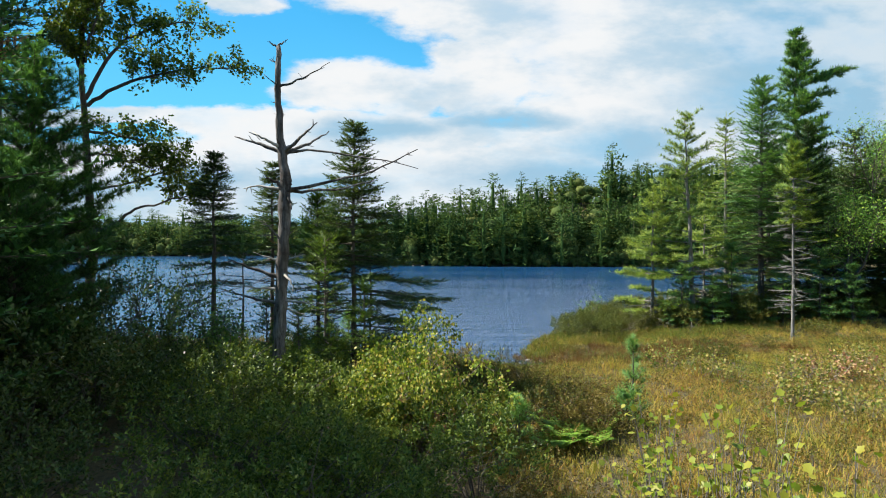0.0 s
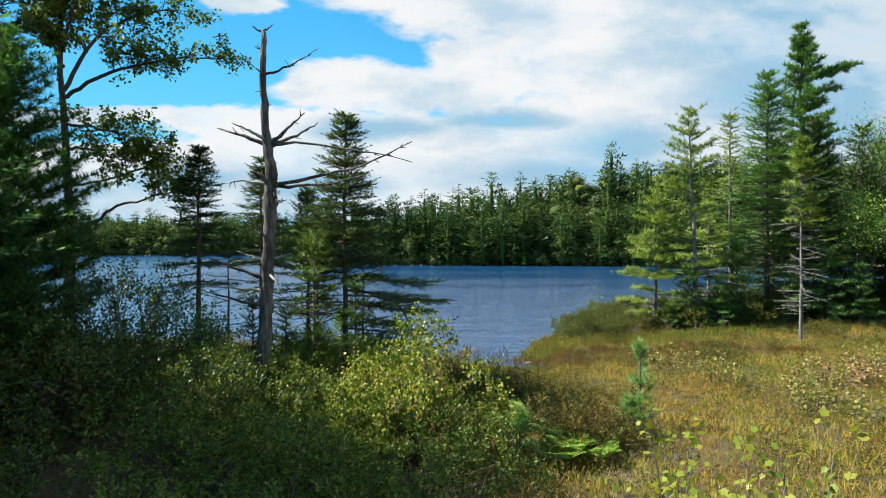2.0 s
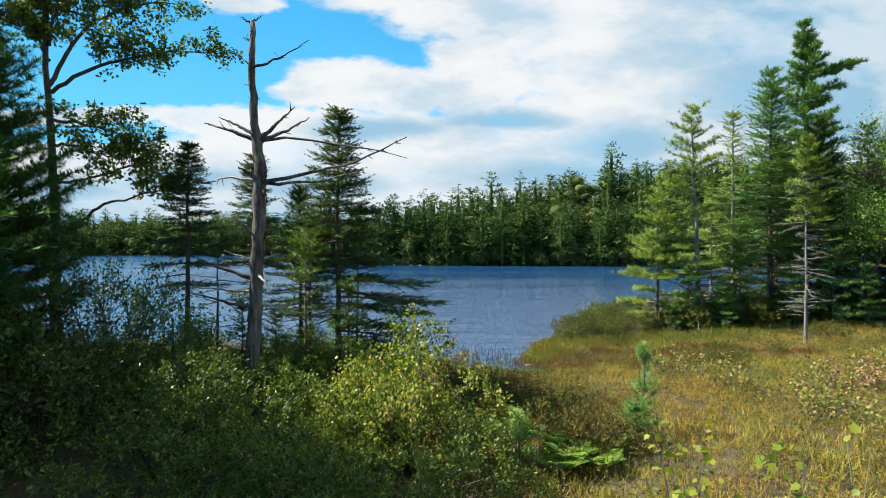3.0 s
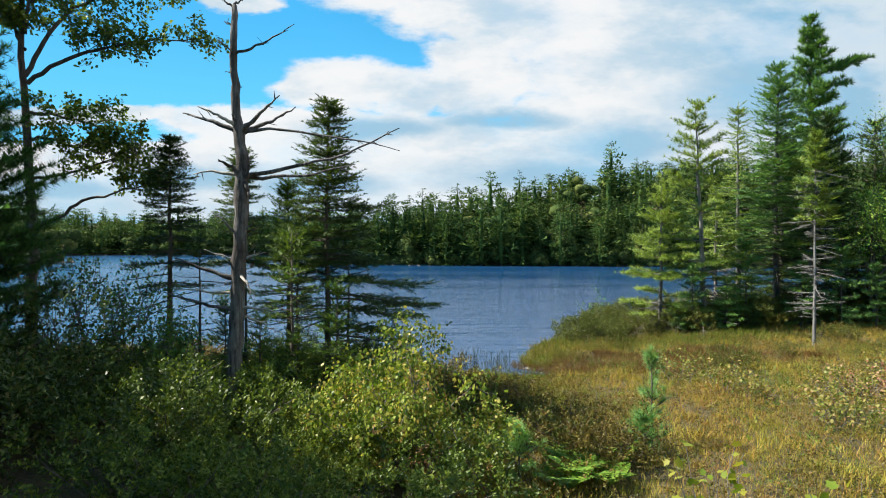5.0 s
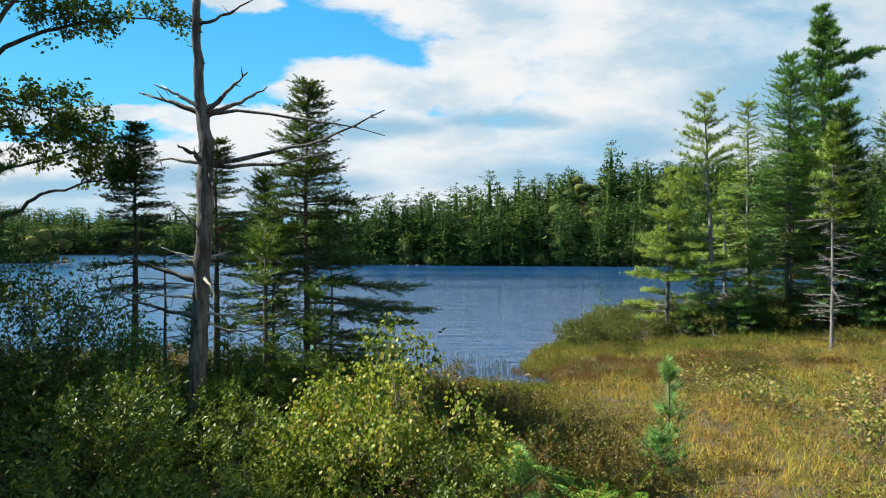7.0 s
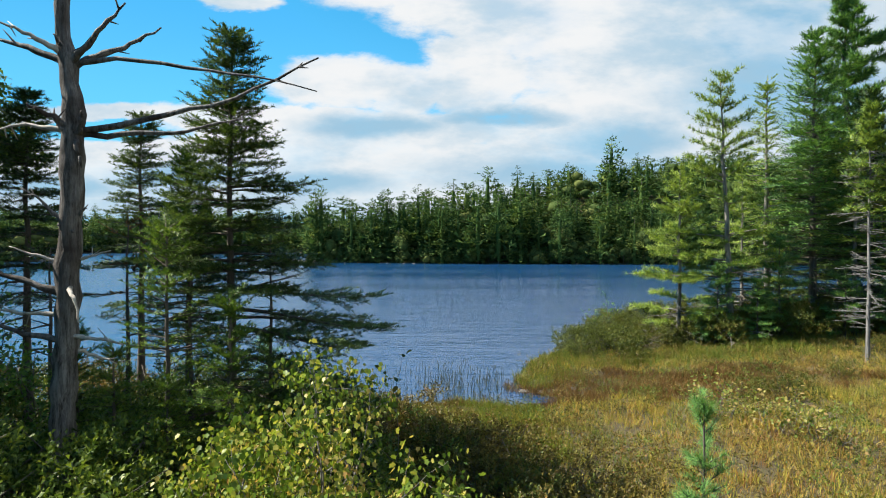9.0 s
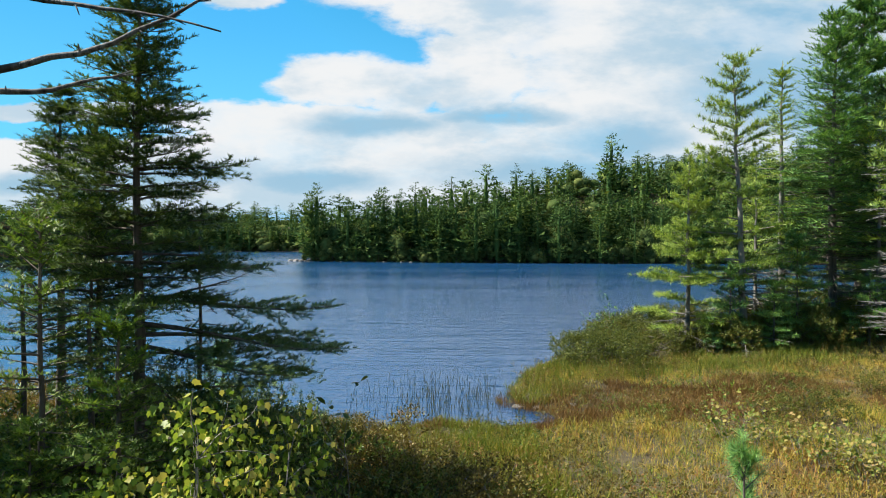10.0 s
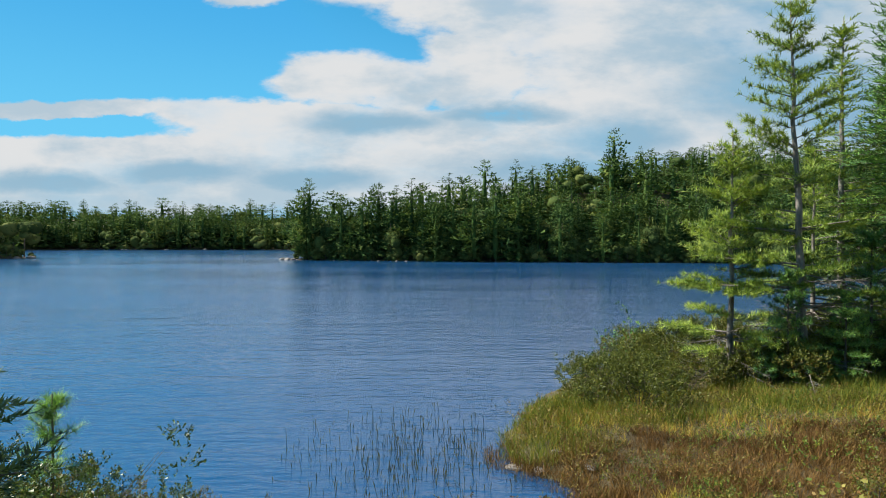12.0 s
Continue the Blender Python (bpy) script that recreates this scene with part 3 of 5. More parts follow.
    P.append((lean[0], lean[1], H - twig * 0.6)), D.append((0, 0, 1)), N.append((1, 0, 0)), S.append(twig * 0.75)
    crown.scatter(piece, P, D, N, S)
    for pile in (limbs, dead):
        if pile.v:
            trunk.add(np.concatenate(pile.v), np.concatenate(pile.t))
    return dict(trunk=trunk.mesh("trunk", bark, True), crown=crown.mesh("crown", mat))


def plant(name, meshes, place, label, category, group="", turn=0.0, size=1.0):
    ob = thing(name, place, label, category, group, turn, size)
    for k, me in meshes.items():
        if me:
            part(k, me, ob)
    return ob


# ---- broad-leaved trees and shrubs ----
def grow(rng, wood_pile, start, heading, length, radius, depth, tips, spread=0.6, rise=0.15, kids=4, wander=0.22):
    """A limb that wanders, tapers and forks; leaf places are gathered in tips."""
    n = 6
    pts, d = [np.array(start, float)], unit(heading)
    for i in range(n):
        d = unit(d + rng.uniform(-wander, wander, 3) + np.array((0, 0, rise * 0.3)))
        pts.append(pts[-1] + d * length / n)
    pts = np.array(pts)
    wood_pile.tube(pts, np.linspace(radius, radius * 0.45, n + 1), 5 if radius > 0.02 else 3, False)
    if depth == 0:
        for i in range(2, n + 1):
            tips.append((pts[i], unit(pts[i] - pts[i - 1])))
        return
    for k in range(kids):
        i = rng.integers(2, n + 1)
        side = unit(rng.normal(0, 1, 3) * (1, 1, 0.6))
        grow(rng, wood_pile, pts[i], unit(unit(pts[i] - pts[i - 1]) * (1 - spread) + side * spread + np.array((0, 0, rise))), length * rng.uniform(0.42, 0.68), radius * 0.5, depth - 1, tips, spread, rise, kids, wander)
    grow(rng, wood_pile, pts[-1], d, length * 0.5, radius * 0.45, depth - 1, tips, spread, rise, kids, wander)


def leaves_at(rng, tips, per, size, piece, pile, scatter_r=0.10, hang=0.3):
    P, D, N, S = [], [], [], []
    for p, d in tips:
        for k in range(per):
            P.append(p + rng.normal(0, scatter_r, 3))
            D.append(d * 0.4 + rng.normal(0, 0.6, 3) + np.array((0, 0, -hang)))
            N.append(rng.normal(0, 0.45 + 0.25 * hang, 3) + np.array((0, 0, 1)))
            S.append(size * rng.uniform(0.65, 1.25))
    pile.scatter(piece, P, D, N, S)


def broadleaf(rng, limbs, mat, size, per=3, depth=2, kids=4, bark=BARK_GREY, piece=LEAF, spread=0.6, rise=0.15, scatter_r=0.10, hang=0.3, bole=()):
    """limbs: (start, heading, length, radius) of each stem."""
    w, l, tips = Pile(), Pile(), []
    if bole:
        pts = smooth_path(bole, 14)
        w.tube(pts, np.linspace(0.13, 0.03, 14), 8)
    for s, h, ln, r in limbs:
        grow(rng, w, s, h, ln, r, depth, tips, spread, rise, kids)
    leaves_at(rng, tips, per, size, piece, l, scatter_r, hang)
    return dict(trunk=w.mesh("trunk", bark, True), crown=l.mesh("crown", mat))


def bush(rng, height, radius, n, leaf, mat, piece=LEAFLET, bark=BARK, stems=10, upright=0.5, tufts=9):
    """A low shrub of uneven mounds: thin stems from one root, and leafy upright shoots fanned out in tufts."""
    w, l = Pile(), Pile()
    lobes = [(rng.uniform(0, 6.283), rng.uniform(0.15, 0.8) * radius, rng.uniform(0.45, 1.0)) for _ in range(9)]
    P, D, N, S = [], [], [], []
    for k in range(stems):
        az, rr, hh = lobes[k % 9]
        end = np.array((math.cos(az) * rr, math.sin(az) * rr, height * hh * 0.74)) + rng.normal(0, 0.05, 3) * radius
        mid = end * (0.4, 0.4, 0.55) + rng.normal(0, 0.04, 3)
        w.tube([(0, 0, -0.15), mid, end], [0.009, 0.006, 0.002], 3, False)
        for q in range(1):
            b = mid + (end - mid) * rng.uniform(0, 0.9)
            w.tube([b, b + rng.normal(0, 0.16, 3) * radius + (0, 0, 0.08 * height)], [0.005, 0.002], 3, False)
    shoots = max(1, n // (9 * tufts * 8))
    for az, rr, hh in lobes:
        c = np.array((math.cos(az) * rr, math.sin(az) * rr, height * hh * 0.55))
        rad = np.array((radius * 0.42, radius * 0.42, height * hh * 0.40))
        for u in range(tufts):
            d = unit(rng.normal(0, 1, 3) + (0, 0, 0.6))
            d[2] = abs(d[2]) if u % 3 else -0.9 * abs(d[2])
            root = c + d * rad * rng.uniform(0.7, 1.05)
            for k in range(shoots):
                tw = unit(d * 0.6 + rng.normal(0, 0.45, 3) + (0, 0, upright))
                p = root + rng.normal(0, leaf * 0.8, 3)
                for j in range(8):
                    a = j * 2.4
                    P.append(p + tw * j * leaf * 0.34)
                    D.append(tw * (0.45 + 0.09 * j) + np.array((math.cos(a), math.sin(a), 0.1)) * 0.75 + rng.normal(0, 0.2, 3))
                    N.append(tw + rng.normal(0, 0.3, 3))
                    S.append(leaf * rng.uniform(0.75, 1.25) * (1.1 - 0.05 * j))
    l.scatter(piece, P, D, N, S)
    return dict(wood=w.mesh("wood", bark), foliage=l.mesh("foliage", mat))


# ---- the dead tree ----
def limb_path(x, y, z, steps):
    pts = [np.array((x, y, z), float)]
    for s in steps:
        pts.append(pts[-1] + np.array(s, float))
    return pts


def smooth_path(pts, n):
    pts = np.asarray(pts, float)
    d = np.concatenate(([0], np.cumsum(np.linalg.norm(np.diff(pts, axis=0), axis=1))))
    s = np.linspace(0, d[-1], n)
    return np.stack([np.interp(s, d, pts[:, c]) for c in range(3)], 1)


def dead_tree():
    rng = np.random.default_rng(41)
    g = at(-2.78, 10.3)
    ob = thing("dead_tree", (-2.78, 10.3, g), "weathered grey dead tree trunk with broken bare limbs on the bank", "dead tree")
    pile = Pile()
    pts = smooth_path([(-0.03, 0, -0.3), (0.0, 0, 0.9), (0.05, 0, 2.0), (0.10, 0, 3.0), (0.12, 0.02, 3.75), (0.02, 0.02, 4.5), (0.0, 0, 5.3), (0.01, 0, 6.02)], 46)
    pts[:, :2] += rng.normal(0, 0.008, (46, 2))
    zz = pts[:, 2]
    rad = np.interp(zz, (-0.3, 0.3, 1.0, 3.0, 3.5, 4.5, 5.6, 6.02), (0.21, 0.14, 0.108, 0.095, 0.10, 0.066, 0.048, 0.034)) * (1 + rng.normal(0, 0.05, 46))
    pile.tube(pts, rad, 14)
    pile.v[0] += rng.normal(0, 0.006, pile.v[0].shape) * (1, 1, 0.3)
    part("trunk", pile.mesh("trunk", SNAG_WOOD, True), ob)

    def branch(z, steps, r, twigs=3, mat=SNAG_WOOD):
        o = [np.interp(z, zz, pts[:, c]) for c in range(2)]
        p = smooth_path(limb_path(o[0], o[1], z, steps), 12)
        p[1:] += rng.normal(0, 0.008, (11, 3))
        b = Pile()
        b.tube(p, np.linspace(r * 1.25, r * 0.25, 12) * (1 + rng.normal(0, 0.08, 12)), 6)
        L = np.linalg.norm(p[-1] - p[0])
        limb = part("branch", b.mesh("branch", mat, True), ob)
        for k in range(twigs):
            b = Pile()
            q = p[rng.integers(4, 11)]
            b.tube([q, q + unit(p[-1] - p[0] + rng.normal(0, 0.8, 3) * L) * rng.uniform(0.05, 0.18)], [r * 0.35, 0.003], 4)
            part("twig", b.mesh("twig", mat, True), limb)

    Z = 3.65 - g
    # top fork and upper stubs
    branch(Z + 3.32, [(-0.08, 0, 0.04), (-0.08, 0, 0.07)], 0.018, 1)
    branch(Z + 3.34, [(0.06, 0, 0.04), (0.09, 0, 0.06)], 0.018, 1)
    branch(Z + 3.05, [(-0.10, 0.02, 0.05), (-0.06, 0, 0.03)], 0.015, 2)
    branch(Z + 2.72, [(-0.10, -0.02, 0.02), (-0.05, 0, 0.06)], 0.014, 2)
    branch(Z + 2.66, [(0.25, -0.05, 0.06), (0.35, -0.06, 0.14), (0.30, -0.05, 0.17)], 0.018, 4)
    branch(Z + 2.40, [(-0.13, 0, 0.01)], 0.010, 0)
    branch(Z + 2.20, [(-0.10, 0.05, 0.02)], 0.010, 0)
    branch(Z + 2.18, [(0.09, 0, 0.02)], 0.010, 0)
    # the fork below the bend
    branch(Z + 1.56, [(-0.16, 0, 0.06), (-0.24, 0.02, 0.09), (-0.42, 0.02, 0.12)], 0.036, 3)
    branch(Z + 1.62, [(-0.14, -0.10, 0.08), (-0.18, -0.10, 0.10), (-0.16, -0.06, 0.06)], 0.028, 3, PALE_WOOD)
    branch(Z + 1.60, [(-0.02, -0.06, 0.08), (-0.05, -0.04, 0.12)], 0.026, 0)
    branch(Z + 1.56, [(0.16, -0.06, 0.10), (0.22, -0.08, 0.17), (0.24, -0.06, 0.19)], 0.033, 2)
    branch(Z + 1.54, [(0.20, 0.06, 0.08), (0.28, 0.08, 0.15), (0.27, 0.08, 0.19)], 0.031, 4)
    branch(Z + 1.55, [(0.42, 0.02, 0.05), (0.50, 0, -0.04), (0.60, -0.05, -0.11), (0.45, -0.05, -0.07), (0.33, -0.06, -0.12)], 0.021, 5)
    # the long pair reaching over the bank, with a broken knot at their root
    branch(Z + 0.93, [(0.35, 0.0, 0.03), (0.45, 0.02, 0.12), (0.50, 0.02, 0.10), (0.48, 0, 0.19), (0.46, 0, 0.25)], 0.029, 7)
    branch(Z + 0.90, [(0.35, 0.08, 0.01), (0.50, 0.10, 0.04), (0.45, 0.10, 0.13), (0.18, 0.04, 0.03)], 0.027, 5)
    branch(Z + 0.88, [(0.10, -0.06, 0.05), (0.03, -0.02, 0.16)], 0.034, 0)
    branch(Z + 0.84, [(0.09, -0.09, -0.04), (0.05, -0.02, -0.22)], 0.030, 0)
    branch(Z + 0.92, [(-0.25, 0.0, 0.06), (-0.22, 0.03, 0.02), (-0.24, 0, -0.04)], 0.027, 4, PALE_WOOD)
    branch(Z + 0.96, [(-0.10, -0.14, 0.08), (-0.14, -0.14, 0.08)], 0.034, 3)
    branch(Z + 0.90, [(-0.09, -0.10, 0.07)], 0.040, 0)
    # knots and stubs halfway down
    branch(Z + 0.10, [(-0.10, -0.05, 0.06), (-0.12, -0.05, 0.14), (-0.14, -0.02, 0.10)], 0.020, 2)
    branch(Z + 0.12, [(0.08, -0.02, 0.05), (0.10, -0.02, 0.06)], 0.026, 1)
    branch(Z + 0.04, [(0.07, -0.08, -0.02)], 0.034, 0)
    branch(Z + 0.06, [(-0.06, -0.09, 0.01)], 0.034, 0)
    # bleached low branches
    branch(Z - 0.28, [(-0.20, -0.06, 0.06), (-0.24, -0.06, 0.09)], 0.018, 2, PALE_WOOD)
    branch(Z - 0.26, [(0.16, 0.02, 0.04), (0.22, 0.0, 0.06)], 0.018, 2, PALE_WOOD)
    branch(Z - 0.56, [(-0.24, -0.05, 0.07), (-0.30, 0, 0.11), (-0.36, 0.0, 0.14)], 0.034, 4)
    branch(Z - 0.50, [(0.10, -0.14, -0.02), (0.12, -0.12, -0.08), (0.06, -0.05, -0.18)], 0.024, 1, PALE_WOOD)
    branch(Z - 0.74, [(-0.30, 0.0, 0.01), (-0.35, 0.02, 0.02), (-0.30, 0.0, 0.03)], 0.020, 3, PALE_WOOD)
    branch(Z - 0.98, [(-0.35, 0.05, 0.04), (-0.40, 0.05, 0.09), (-0.35, 0.02, 0.10)], 0.026, 3)
    branch(Z - 0.94, [(0.20, -0.06, 0.0), (0.20, -0.05, -0.03), (0.18, 0, -0.03)], 0.024, 3, PALE_WOOD)
    branch(Z - 1.05, [(0.15, 0.05, -0.05), (0.25, 0.05, -0.12)], 0.022, 2, PALE_WOOD)


dead_tree()

# ---- conifers on the near bank ----
R = np.random.default_rng
SLIM_FIR = "slim dark green fir with drooping lower limbs on the bank"
m = conifer(R(1), 6.03 - at(-1.72, 11.75), 1.6, 1.0, 30, 6, FIR, piece=SPRAY_FINE, twig=0.16, pack=0.55, jit=0.05, droop=0.28, top_rise=0.40, low_rise=0.05, shape=0.85, crowd=0.62, trunk_r=0.058, gap=0.18, dead_low=10, dead_len=1.1, side_step=0.07, narrow=0.7, up=0.2,
            extra=((2.15, 0.0, 1.75, 0.05), (1.95, -0.25, 1.9, -0.02), (1.75, -0.5, 1.7, 0.0), (1.85, 0.45, 1.6, 0.0), (3.35, -0.1, 1.0, 0.12), (2.5, -0.05, 1.15, 0.05), (2.6, 2.9, 1.2, 0.0), (1.5, -0.9, 1.4, 0.05),
                   (1.25, -0.3, 1.5, 0.05), (0.95, 0.2, 1.35, 0.12), (1.05, -0.8, 1.3, 0.10), (0.75, -0.45, 1.1, 0.15), (1.35, 0.6, 1.3, 0.0)))
plant("fir_tree", m, (-1.72, 11.75, at(-1.72, 11.75)), "tall slim dark green fir with long low boughs over the water", "fir tree", "firs on the bank")
m = conifer(R(2), 5.62 - at(-4.85, 12.9), 1.9, 0.80, 24, 5, FIR, piece=SPRAY_FINE, twig=0.15, pack=0.5, jit=0.04, droop=0.26, top_rise=0.4, shape=0.85, crowd=0.6, trunk_r=0.06, gap=0.14, dead_low=12, dead_len=0.8, side_step=0.08, narrow=0.7, up=0.2)
plant("fir_tree", m, (-4.85, 12.9, at(-4.85, 12.9)), SLIM_FIR, "fir tree", "firs on the bank")
m = conifer(R(3), 5.6 - at(-4.0, 14.3), 1.8, 0.80, 24, 5, FIR, piece=SPRAY_FINE, twig=0.15, pack=0.5, jit=0.04, droop=0.26, top_rise=0.4, shape=0.85, crowd=0.6, trunk_r=0.06, gap=0.14, dead_low=12, dead_len=0.8, side_step=0.08, narrow=0.7, up=0.2)
plant("fir_tree", m, (-4.0, 14.3, at(-4.0, 14.3)), SLIM_FIR, "fir tree", "firs on the bank")
m = conifer(R(4), 4.75 - at(-2.6, 12.66), 1.3, 0.72, 26, 6, FIR_LIGHT, piece=SPRAY_FINE, twig=0.15, jit=0.04, droop=0.25, shape=0.8, trunk_r=0.045, gap=0.14, dead_low=8, dead_len=0.6, side_step=0.10)
plant("fir_tree", m, (-2.6, 12.66, at(-2.6, 12.66)), "young green fir among taller firs", "fir tree", "firs on the bank")
m = conifer(R(5), 3.8 - at(-2.13, 11.0), 0.5, 0.48, 18, 5, FIR_LIGHT, piece=SPRAY_FINE, twig=0.15, droop=0.12, shape=0.5, trunk_r=0.028, gap=0.3, dead_low=6, dead_len=0.35, side_step=0.09)
plant("fir_tree", m, (-2.13, 11.0, at(-2.13, 11.0)), "thin light green young fir with sparse limbs", "fir tree", "firs on the bank")
m = conifer(R(6), 3.0 - at(-1.39, 10.75), 0.3, 0.55, 12, 5, FIR_LIGHT, piece=SPRAY_FINE, twig=0.15, droop=0.1, shape=0.8, trunk_r=0.028, gap=0.1, side_step=0.09)
plant("fir_tree", m, (-1.39, 10.75, at(-1.39, 10.75)), "small bushy light green fir on the bank", "fir tree", "firs on the bank")
copy_m = m
for x, y, s, tu in ((-2.55, 10.75, 0.72, 2.0), (-1.95, 10.6, 0.62, 4.0), (-3.3, 11.4, 0.8, 1.0)):
    plant("fir_tree", copy_m, (x, y, at(x, y)), "small bushy light green fir on the bank", "fir tree", "firs on the bank", tu, s)
for i, (x, y, top) in enumerate(((-3.35, 12.6, 3.9), (-2.25, 11.9, 3.7), (-1.5, 12.6, 3.6), (-3.9, 11.9, 3.5))):
    m = conifer(R(60 + i), top - at(x, y), 1.9, 0.4, 8, 3, RUST if i == 0 else FIR, twig=0.14, droop=0.2, shape=0.6, trunk_r=0.03, gap=0.45, dead_low=10, dead_len=0.55, side_step=0.12)
    plant("fir_tree", m, (x, y, at(x, y)), "thin young fir with rusty dead needles" if i == 0 else "thin half-bare young fir with dead lower twigs", "fir tree", "firs on the bank")

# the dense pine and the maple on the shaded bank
m = conifer(R(7), 7.1 - at(-7.1, 10.8), 0.7, 2.0, 26, 6, PINE_SHADED, piece=TUFT_MID, twig=0.15, droop=-0.05, top_rise=0.9, low_rise=0.15, shape=0.62, trunk_r=0.12, gap=0.06, side_step=0.16, up=0.6)
plant("pine_tree", m, (-7.15, 10.7, at(-7.15, 10.7)), "dense green white pine darkened by the shade of the bank", "pine tree")
m = conifer(R(8), 4.9 - at(-5.9, 8.6), 0.5, 1.3, 16, 6, PINE_SHADED, piece=TUFT_MID, twig=0.14, droop=0.0, top_rise=0.8, low_rise=0.1, shape=0.6, trunk_r=0.08, gap=0.08, side_step=0.15, up=0.6)
plant("pine_tree", m, (-6.3, 8.9, at(-6.3, 8.9)), "bushy green young pine darkened by the shade", "pine tree")
gm = at(-7.9, 13.4)


def limbed_maple(rng, paths, mat, size, per):
    """A maple whose limbs follow given lines (points, thickness, first leafy share), carrying flat layered sprays of leaves."""
    w, l, tips = Pile(), Pile(), []
    for pts, r0, bare in paths:
        n = 18
        line = smooth_path(pts, n)
        for _ in range(3):
            line[1:-1] = (line[:-2] + 2 * line[1:-1] + line[2:]) / 4
        line[1:] += rng.normal(0, 0.018, (n - 1, 3))
        w.tube(line, np.linspace(r0, r0 * 0.22, n), 7)
        L = float(np.sum(np.linalg.norm(np.diff(line, axis=0), axis=1)))
        for k in range(int(L * 7)):
            q = int(n * rng.uniform(bare, 1.0))
            q = min(max(q, 1), n - 1)
            tang = unit(line[q] - line[q - 1])
            side = unit(rng.normal(0, 1, 3) * (1, 1, 0.25))
            grow(rng, w, line[q], unit(tang * 0.55 + side * 0.75 + (0, 0, rng.uniform(0.0, 0.5))), rng.uniform(0.35, 0.75), 0.010, 1, tips, 0.6, 0.05, 3, 0.25)
    leaves_at(rng, tips, per, size, piece=LEAF_WIDE, pile=l, scatter_r=0.055, hang=0.25)
    return dict(trunk=w.mesh("trunk", BARK, True), crown=l.mesh("crown", mat))


b = 3.65 - gm
m = limbed_maple(R(9), [
    (((0, 0, -0.3), (0.15, 0, 2.4), (0.05, 0, b + 1.9), (-0.01, 0, b + 2.9), (-0.07, 0, b + 3.8), (-0.18, 0, b + 4.7), (0.16, 0, b + 5.4), (0.3, 0.1, b + 6.2)), 0.13, 0.72),
    (((0.05, 0, b + 3.05), (0.55, -0.1, b + 3.35), (1.0, -0.1, b + 3.55), (1.95, -0.2, b + 3.75), (2.6, -0.2, b + 3.85), (3.2, -0.2, b + 3.80)), 0.046, 0.35),
    (((0.0, 0, b + 3.2), (0.35, 0.2, b + 4.1), (0.65, 0.3, b + 4.6), (1.3, 0.3, b + 4.85), (2.3, 0.3, b + 5.0)), 0.05, 0.35),
    (((0.0, 0, b + 4.0), (0.3, -0.3, b + 4.6), (0.7, -0.4, b + 5.2), (1.0, -0.5, b + 5.7)), 0.04, 0.35),
    (((0.0, 0, b + 3.7), (-0.4, 0.1, b + 4.4), (-0.8, 0.1, b + 5.3)), 0.04, 0.4),
    (((0.05, 0, b + 2.5), (0.6, 0.2, b + 2.45), (1.2, 0.2, b + 2.30), (1.6, 0.1, b + 2.15), (1.9, 0, b + 1.85)), 0.036, 0.15),
    (((0.08, 0, b + 2.0), (0.7, -0.2, b + 1.95), (1.2, -0.3, b + 1.75), (1.7, -0.3, b + 1.6)), 0.034, 0.15),
    (((0.1, 0, b + 1.2), (0.6, 0.1, b + 1.3), (1.2, 0.1, b + 1.45), (1.7, 0.1, b + 1.60), (2.15, 0, b + 1.70)), 0.034, 0.4),
    (((0.1, 0, b + 0.3), (0.70, 0, b + 0.45), (1.0, 0, b + 0.80), (1.7, 0, b + 0.92), (2.35, 0, b + 1.15)), 0.045, 0.75)],
    MAPLE, 0.082, 5)
plant("maple_tree", m, (-7.85, 13.4, gm), "open red maple with green leaves turning yellow", "maple tree")
m = conifer(R(10), 9.0, 4.6, 1.5, 14, 5, FIR, twig=0.24, droop=0.2, shape=0.45, trunk_r=0.14, lean=(0.4, 0), gap=0.1, dead_low=10)
plant("fir_tree", m, (-9.4, 12.6, at(-9.4, 12.6)), "tall dark conifer with a bare lower trunk", "fir tree")
m = broadleaf(R(11), [((0, 0, 5.6), (0.3, 0, 0.6), 0.7, 0.02), ((0, 0, 5.9), (-0.5, 0.1, 0.5), 0.7, 0.02), ((0, 0, 6.2), (0.5, 0.1, 0.3), 0.6, 0.02)], SHRUB_RED, 0.09, 4, 1, 5, BARK, LEAF, 0.5, 0.1, 0.12, 0.25, ((0, 0, -0.3), (0.1, 0, 3.0), (0, 0, 6.3)))
plant("maple_tree", m, (-8.75, 12.0, at(-8.75, 12.0)), "slender maple with a few red and orange leaves", "maple tree")
# tall shrubs at the water behind the dark bank
for i, (x, y, h) in enumerate(((-5.3, 12.0, 2.7), (-4.6, 11.3, 2.1), (-6.2, 12.4, 2.9), (-3.9, 11.2, 1.7))):
    m = broadleaf(R(20 + i), [((0.1 * math.cos(a), 0.1 * math.sin(a), -0.1), (0.35 * math.cos(a), 0.35 * math.sin(a), 1), h * 0.62, 0.018) for a in (0.3, 1.7, 2.9, 4.1, 5.4)], ALDER, 0.058, 8, 1, 7, BARK_GREY, LEAF_WIDE, 0.5, 0.25, 0.09, 0.1)
    plant("alder_shrub", m, (x, y, at(x, y)), "tall twiggy alder shrub with small green leaves", "shrub", "alders on the bank")

# ---- the stand of trees on the right-hand point ----
def stand_tree(kind, meshes, x, y, label, cat, turn=0.0):
    plant(kind, meshes, (x, y, at(x, y)), label, cat, "trees on the point", turn)


